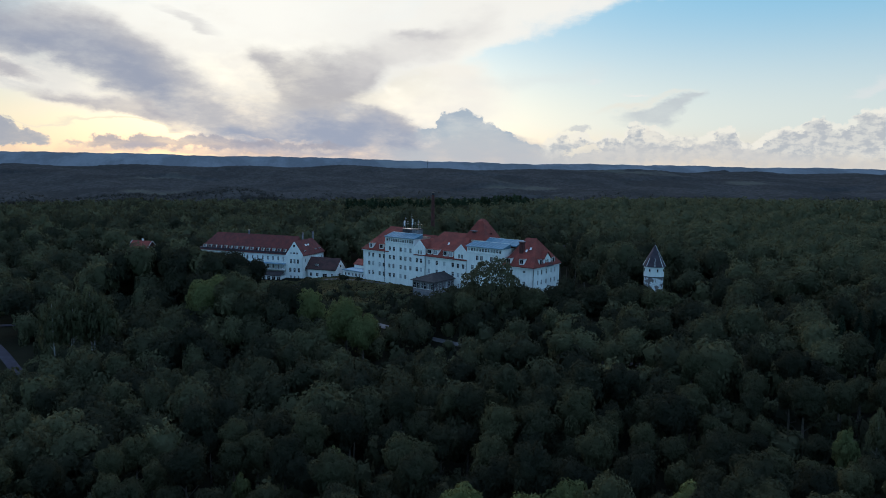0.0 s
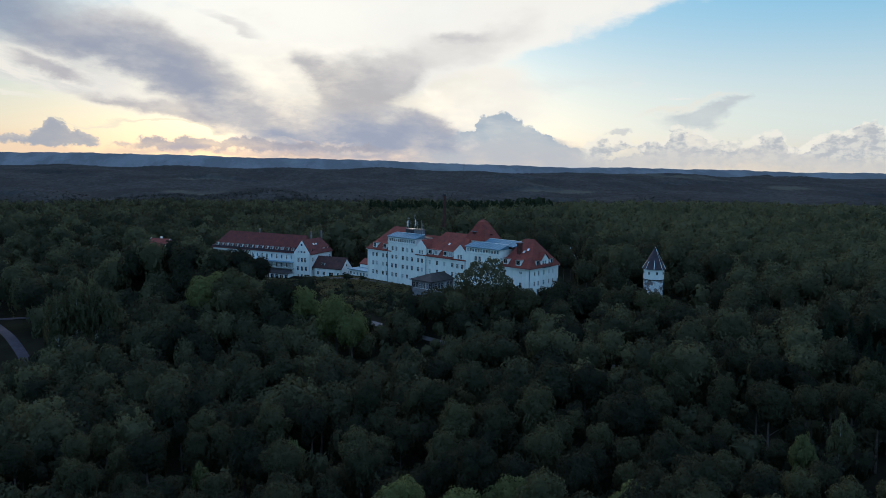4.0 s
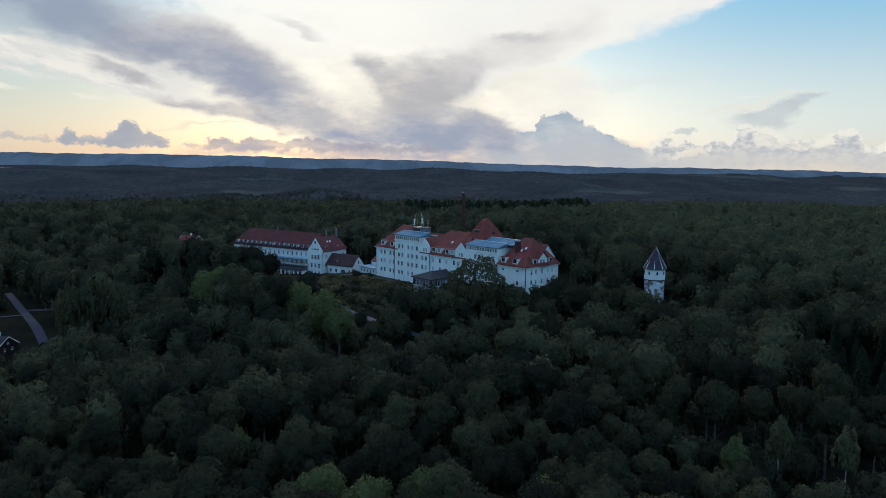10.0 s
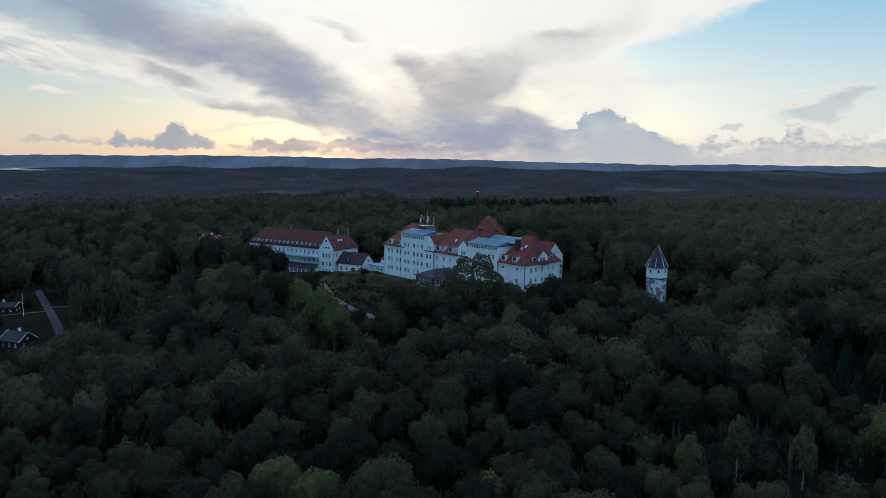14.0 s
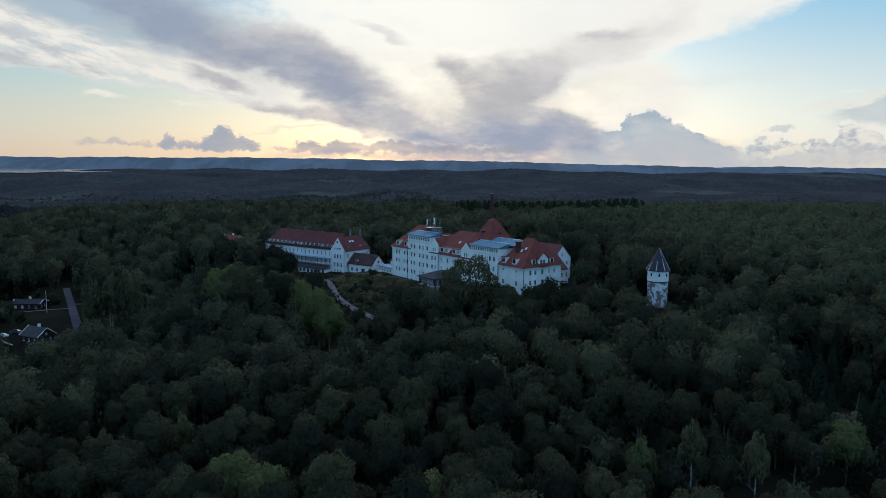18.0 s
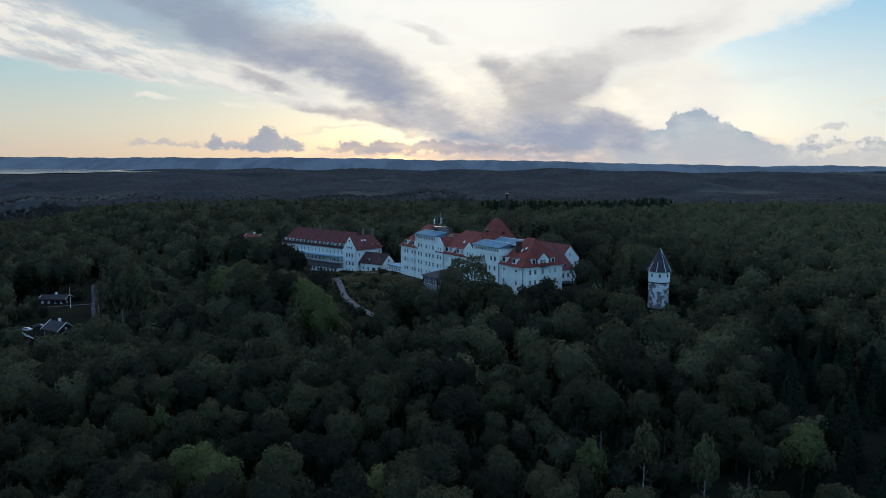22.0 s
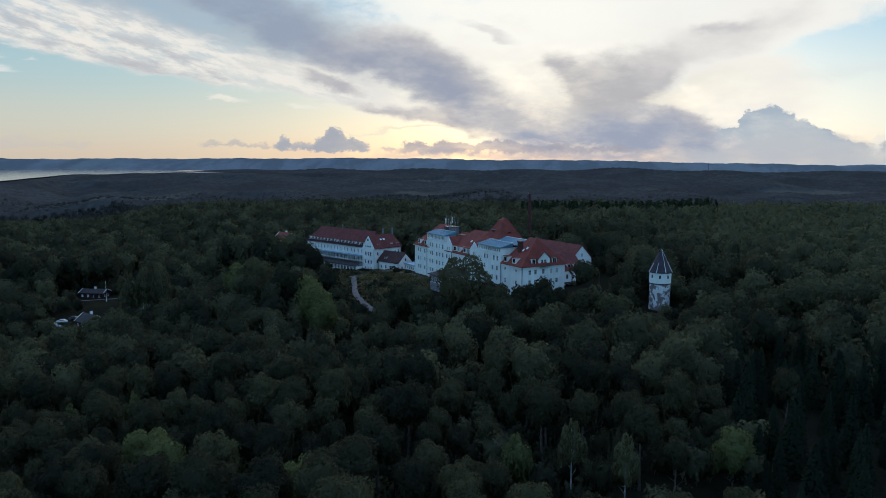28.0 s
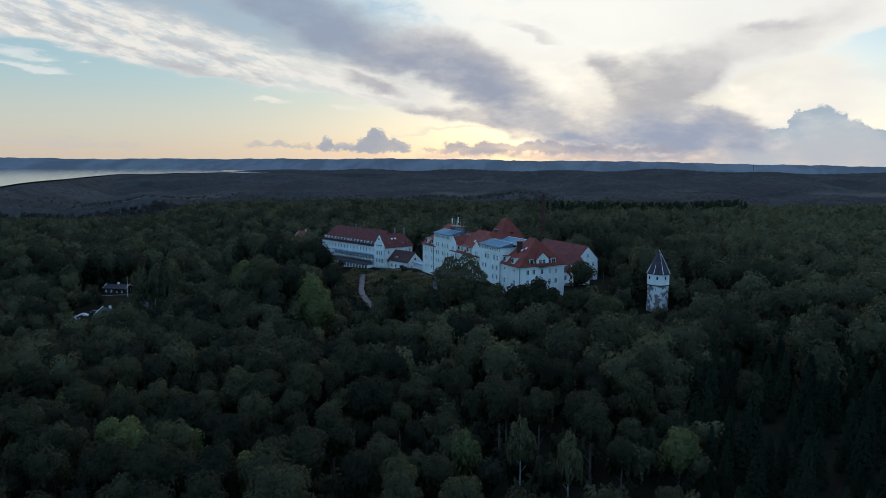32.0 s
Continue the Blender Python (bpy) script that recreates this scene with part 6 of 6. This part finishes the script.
tree_to(BIG, 18.0, 4.6, 231, 17.6)
tree_to(BIRCH[0], 18.0, 46.3, 119.1, 7.0, 0, 7.5)
tree_to(BIRCH[1], 18.0, 54.5, 114.4, 7.1, 90, 7.5)
tree_to(PALE[1], 15.0, 70.5, 121.0, 7.0, 200, 7)
tree_to(BEECH[1], 18.0, 62.0, 119.0, 5.4, 30, 5)
tree_to(SLIM[0], 15.0, -44.6, 132.8, -0.4)
tree_to(SLIM[1], 15.0, -60.1, 132.3, -3.9, 80)
tree_to(PALE[0], 15.0, -26.6, 112.8, 1.2)
tree_to(PALE[1], 15.0, -41.1, 216.5, 8.4)
tree_to(PALE[0], 15.0, -36.5, 211.5, 5.0, 120)
tree_to(SLIM[0], 15.0, 38.0, 116.0, 5.4, 160)
for x, y, top in ((-19, 107, 1.5), (-11, 111, 1.2), (6, 106, 2.0)):
    tree_to(PALE[x % 2], 15.0, x, y, top, 90 * x)
DOME = broadleaf("domed_tree", 81, 12.0, 6.0, "broad domed tree with dense dark green leaves", LEAF, 4200, 0.034, 40, BARK, 0.95, 0.2)
for x, y, top in ((54.5, 249, 9.8), (84, 238, 9.5), (96, 248, 12.5), (100, 226, 10), (112, 240, 12), (118, 262, 13), (90, 266, 12.5), (78, 275, 12), (130, 230, 12), (108, 212, 9.5), (92, 206, 8.5)):
    tree_to(DOME, 12.0, x, y, top, 37 * x, 7.0)
for u, v, top in ((58, -16, 6.5), (66, -15, 8.2), (74, -14, 9.0), (81, -13, 9.4), (88, -18, 9.5), (96, -6, 8.0)):
    x, y = from_local(MAIN, u, v)
    tree_to(DOME, 12.0, x, y, top, 50 * u, 5.0)
for x, y, top, kind in ((-60, 234, 10.6, 2), (-74.7, 238, 12.4, 5), (-68.6, 226, 8.8, 3), (-88, 262, 9.5, 2), (-73, 286, 10.5, 0), (-80, 289, 12.0, 5), (-87.5, 293.5, 12.6, 2), (-97, 298, 13.0, 5), (-106, 303, 13.0, 0)):
    tree_to(BEECH[kind], 18.0, x, y, top, 31 * x, 4.5)
tree_to(PALE[1], 15.0, -52, 235, 7.6, 40, 4.5)
tree_to(PALE[0], 15.0, -83, 246, 11.0, 110, 4.5)
for x, y, top in ((16, 223, 9.6), (25, 226, 10.2), (34, 221, 10.6), (43, 217, 11.0), (51, 213, 11.0)):
    tree_to(DOME, 12.0, x, y, top, 37 * x, 6.0)
tree_to(BEECH[3], 18.0, 82.5, 144.6, 10.5, 70)
tree_to(BEECH[0], 18.0, 50.5, 273.0, 10.0, 20)
tree_to(BEECH[2], 18.0, 55.5, 264.0, 8.5, 140)
tree_to(BEECH[0], 18.0, 45.5, 287.0, 11.5, 77)
tree_to(BEECH[1], 18.0, 49.5, 281.0, 10.5, 277)
tree_to(BEECH[5], 18.0, 49.0, 290.0, 11.0, 220)
tree_to(BEECH[4], 18.0, 60.0, 236.0, 4.5, 10)
tree_to(BEECH[1], 18.0, 71.5, 234.0, 4.5, 110)
LANDMARKS += [(45, 110, 7), (53, 105, 7), (60, 110, 6), (68, 112, 6)]
for i in range(7):
    tree_to(BIRCH[i % 2], 18.0, -126 + 5 * (i % 4) + 2 * (i // 4), 236 + 6 * (i // 4) + 2 * (i % 3), 6.5 + (i % 3), 50 * i)

# the dark spruce plantation on the eastern slope
rng = np.random.default_rng(41)
for row in range(16):
    for col in range(12):
        x, y = 72 + 5.6 * col + 2.8 * (row % 2) + rng.uniform(-1.4, 1.4), 88 + 5.8 * row + rng.uniform(-1.4, 1.4)
        if math.hypot(x - 82.5, y - 144.6) < 6 or x < 66 + 0.14 * (y - 90) or x > 92 + 0.42 * (y - 90) or rng.random() < 0.05:
            continue
        tree_to(SPRUCE[(row + col) % 2], 20.0, x, y, 4.5 + 4.5 * smooth(100, 145, y) + rng.uniform(-2.5, 2.0) + 0.03 * (y - 145), 40 * x, 4.0)


def view_wedge(x, y, margin):
    """Whether a place lies before the flight, with some margin in metres."""
    left = np.minimum(-45 - 0.45 * (y - 17), 66 - 1.19 * (y - 12)) - margin
    right = np.maximum(-45 + 0.89 * (y - 17), 66 + 0.30 * (y - 12)) + margin
    return (x > left) & (x < right)


# single trees of the near slope
NEAR_Y = 152.0
rng = np.random.default_rng(77)
px, py = scatter(-150, 165, 84, NEAR_Y, 7.4, 2)
count = 0
for x, y in zip(px, py):
    if not view_wedge(x, y, 6) or any(math.hypot(x - a, y - b) < r for a, b, r in LANDMARKS) or count >= 340:
        continue
    count += 1
    which = BEECH[int(rng.integers(len(BEECH)))]
    k = (float(canopy(x, y)) + 7.5 * rng.random() - 4.5 - ground_at(x, y)) / 18.0
    stand(which, x, y, k, float(rng.random() * 360))


def woods(name, label, batches, mat):
    """Joined trees: every batch is (corners, faces, rows of x, y, foot, radius, height scale, turn)."""
    vs, fs, ns, ts, at = [], [], [], [], 0
    tones = np.random.default_rng(len(name))
    for v, f, n, rows in batches:
        for x, y, z, r, h, a in rows:
            c, s = math.cos(a), math.sin(a)
            w = np.empty_like(v)
            w[:, 0] = (v[:, 0] * c - v[:, 1] * s) * r + x
            w[:, 1] = (v[:, 0] * s + v[:, 1] * c) * r + y
            w[:, 2] = v[:, 2] * h + z
            vs.append(w)
            ns.append(n @ np.array([(c, s, 0), (-s, c, 0), (0, 0, 1)]))
            fs.append(f + at)
            # east and plateau crowns get lifted tones: extra light put into leaf colour
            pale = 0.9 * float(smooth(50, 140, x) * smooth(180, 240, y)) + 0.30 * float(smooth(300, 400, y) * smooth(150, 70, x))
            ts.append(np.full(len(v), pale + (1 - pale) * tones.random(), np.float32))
            at += len(v)
    ob = new(name, array_mesh(name, np.concatenate(vs), np.concatenate(fs), mat, normals=np.concatenate(ns)))
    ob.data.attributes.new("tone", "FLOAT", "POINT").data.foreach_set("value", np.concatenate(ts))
    return tagged(ob, label, "woods", kind="stuff")


def wood_rows(x, y, seed, tall=None, radius=4.5, spread=7.5):
    rng = np.random.default_rng(seed)
    far_off = np.ones(len(x), bool)
    for a, b, r in LANDMARKS:
        far_off &= np.hypot(x - a, y - b) > r
    x, y = x[far_off], y[far_off]
    top = (canopy(x, y) if tall is None else height(x, y) + tall) + spread * (rng.random(len(x)) - 0.55)
    rad = np.minimum(radius * (0.72 + 0.56 * rng.random(len(x))), np.maximum(top - height(x, y), 3.0) * 0.42)
    tallness = rad * (0.85 + 0.35 * rng.random(len(x)))
    return np.stack([x, y, top - tallness, rad, tallness, rng.random(len(x)) * 6.28], -1)


def shared_out(rows, shapes, seed):
    pick = np.random.default_rng(seed).integers(0, len(shapes), len(rows))
    return [(*shape, rows[pick == i]) for i, shape in enumerate(shapes)]


def crowns(seed, n, clumps, sprays, size, core=1, lift=0.12):
    return [crown_points(np.random.default_rng(seed + i), clumps, sprays, size, 1.08, core, 0.7, lift) for i in range(n)]


x, y = scatter(-320, 330, NEAR_Y + 1, 236, 8.1, 8)
ok = view_wedge(x, y, 12)
woods("hill_woods", "dense dark green woodland on the slope", shared_out(wood_rows(x[ok], y[ok], 21, None, 4.8), crowns(100, 6, 34, 1100, 0.054), 1), LEAF_WOODS)
x, y = scatter(-320, 330, 238, 332, 9.6, 18)
ok = view_wedge(x, y, 12)
woods("hill_woods", "dense dark green woodland beside the buildings", shared_out(wood_rows(x[ok], y[ok], 27, None, 5.8, 8.0), crowns(150, 6, 34, 950, 0.058, 1, 0.3), 4), LEAF_WOODS)
x, y = scatter(-560, 520, 334, 560, 13.0, 9)
ok = view_wedge(x, y, 12)
woods("plateau_woods", "dense woodland spreading behind the buildings", shared_out(wood_rows(x[ok], y[ok], 22, 16.0, 8.6, 9.5), crowns(200, 6, 26, 430, 0.076, 1, 0.3), 2), LEAF_WOODS)
x, y = scatter(-1000, 900, 560, 900, 13.5, 10)
ok = view_wedge(x, y, 12) & (np.abs(y - 655) > 24 * smooth(100, 75, np.abs(x - 50)))
woods("distant_woods", "woodland fading towards the far land", shared_out(wood_rows(x[ok], y[ok], 23, 15.0, 8.4, 7.0), crowns(300, 5, 16, 90, 0.12, 3, 0.4), 3), LEAF_WOODS)
x, y = scatter(-1500, 1350, 900, 1420, 18.0, 11)
ok = view_wedge(x, y, 12) & (np.hypot(x, y) < 1450)
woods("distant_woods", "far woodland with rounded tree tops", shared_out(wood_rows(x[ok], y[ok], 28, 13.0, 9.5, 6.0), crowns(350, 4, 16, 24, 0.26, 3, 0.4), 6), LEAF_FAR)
x, y = scatter(-1700, 1600, 650, 1950, 19.0, 31)
d, az = np.hypot(x - 10, y - 10), np.degrees(np.arctan2(x - 10, y - 10))
clear = np.sin(x * 0.006 + 2 * np.sin(y * 0.004)) * np.sin(y * 0.005 + 1.3 * np.sin(x * 0.003)) < 0.62
ok = view_wedge(x, y, 12) & (d > 1380) & (d < 1950) & clear & ((az > -29) | (d < near_shore(az) - 60))
woods("far_woods", "woodland of the low land in rounded stands, haze painted into the leaves", shared_out(wood_rows(x[ok], y[ok], 33, 14.0, 12.5, 5.0), crowns(370, 4, 16, 22, 0.26, 3, 0.4), 8), LEAF_FAR)
x, y = scatter(-30, 130, 632, 680, 6.5, 12)
r = wood_rows(x, y, 24, 1.0, 1.0, 0.5)
rng = np.random.default_rng(4)
tall = 17 + 5 * rng.random(len(r))
r[:, 2], r[:, 3], r[:, 4] = height(r[:, 0], r[:, 1]), tall, tall
woods("spruce_stand", "dark band of spruces beyond the beech woods", [(*spruce_points(np.random.default_rng(5), 10, 10, 0.07), r)], NEEDLES_FAR)
x, y = scatter(-260, 260, -160, 84, 17.0, 13)
woods("rear_woods", "dark woodland under and behind the flight", shared_out(wood_rows(x, y, 25, 14.0, 7.0), crowns(400, 2, 12, 90, 0.26), 5), LEAF_WOODS)


# ---- undergrowth and rough grass of the lawns ----
def undergrowth():
    """Saplings and brush that fill the gaps under the near woods."""
    for y0, y1, step, seed, sprays, size in ((84, 160, 6.8, 14, 320, 0.085), (160, 320, 9.5, 16, 150, 0.15)):
        x, y = scatter(-240, 280, y0, y1, step, seed)
        ok = view_wedge(x, y, 8) & ~((x > 70 + 0.14 * (y - 90)) & (x < 90 + 0.42 * (y - 90)) & (y < 186))
        rng = np.random.default_rng(15)
        x, y = x[ok], y[ok]
        r = 2.2 + 1.8 * rng.random(len(x))
        tallness = r * (0.9 + 0.5 * rng.random(len(x)))
        top = np.minimum(height(x, y) + 4 + 7 * rng.random(len(x)), canopy(x, y) - 1)
        rows = np.stack([x, y, np.maximum(top - tallness, height(x, y) - 0.4 * tallness), r, tallness, rng.random(len(x)) * 6.28], -1)
        woods("undergrowth", "dark saplings and brush under the trees", shared_out(rows, crowns(600 + seed, 3, 14, sprays, size), 7), LEAF_WOODS)


undergrowth()


def grass():
    rng = np.random.default_rng(9)
    x, y = rng.uniform(-75, 10, 30000), rng.uniform(220, 325, 30000)
    u, v = local_to(MAIN, x, y)
    s, w = local_to(WING, x, y)
    ok = (u > -48) & (u < 34) & (v < -1.5) & (v > -52) & ~((s > -56) & (s < 1) & (w > -7) & (w < 17)) & ~((u > 35) & (v > -14))
    for a, b in TRACK[::2]:
        ok &= np.hypot(x - a, y - b) > 2.6
    x, y = x[ok], y[ok]
    p = np.stack([x, y, height(x, y) + 0.15], -1)
    d = rng.normal(size=p.shape) * 0.5 + np.array([0, 0, 0.6])
    v = sprays_at(p, d, 0.40, rng)
    me = array_mesh("rough_grass", v, np.arange(len(v)).reshape(-1, 3), GRASS)
    patch = 0.5 + 0.5 * np.sin(v[:, 0] * 0.3 + 1.5 * np.sin(v[:, 1] * 0.21)) * np.sin(v[:, 1] * 0.26)
    me.attributes.new("tone", "FLOAT", "POINT").data.foreach_set("value", patch.astype(np.float32))
    tagged(new("rough_grass", me), "rough tawny meadow grass on the knoll", "grass", kind="stuff")


grass()


def bushes():
    rng = np.random.default_rng(19)
    x, y = rng.uniform(-70, 40, 900), rng.uniform(205, 320, 900)
    u, v = local_to(MAIN, x, y)
    dense = (u > 4) & (u < 58) & (v < -16) & (v > -50)
    sparse = (u > -30) & (u < 5) & (v < -4) & (v > -45) & (rng.random(900) > 0.88)
    edge = (u > -2) & (u < 34) & (v < -3) & (v > -6) & (rng.random(900) > 0.3)
    ok = dense | sparse | edge
    for a, b in TRACK[::2]:
        ok &= np.hypot(x - a, y - b) > 3.4
    x, y = x[ok], y[ok]
    r = 0.9 + 1.3 * rng.random(len(x))
    rows = np.stack([x, y, height(x, y) + 0.3 * r, r, r * 0.9, rng.random(len(x)) * 6.28], -1)
    woods("bushes", "dark low bushes on the slope below the facade", shared_out(rows, crowns(500, 3, 12, 150, 0.16), 6), LEAF_WOODS)


bushes()
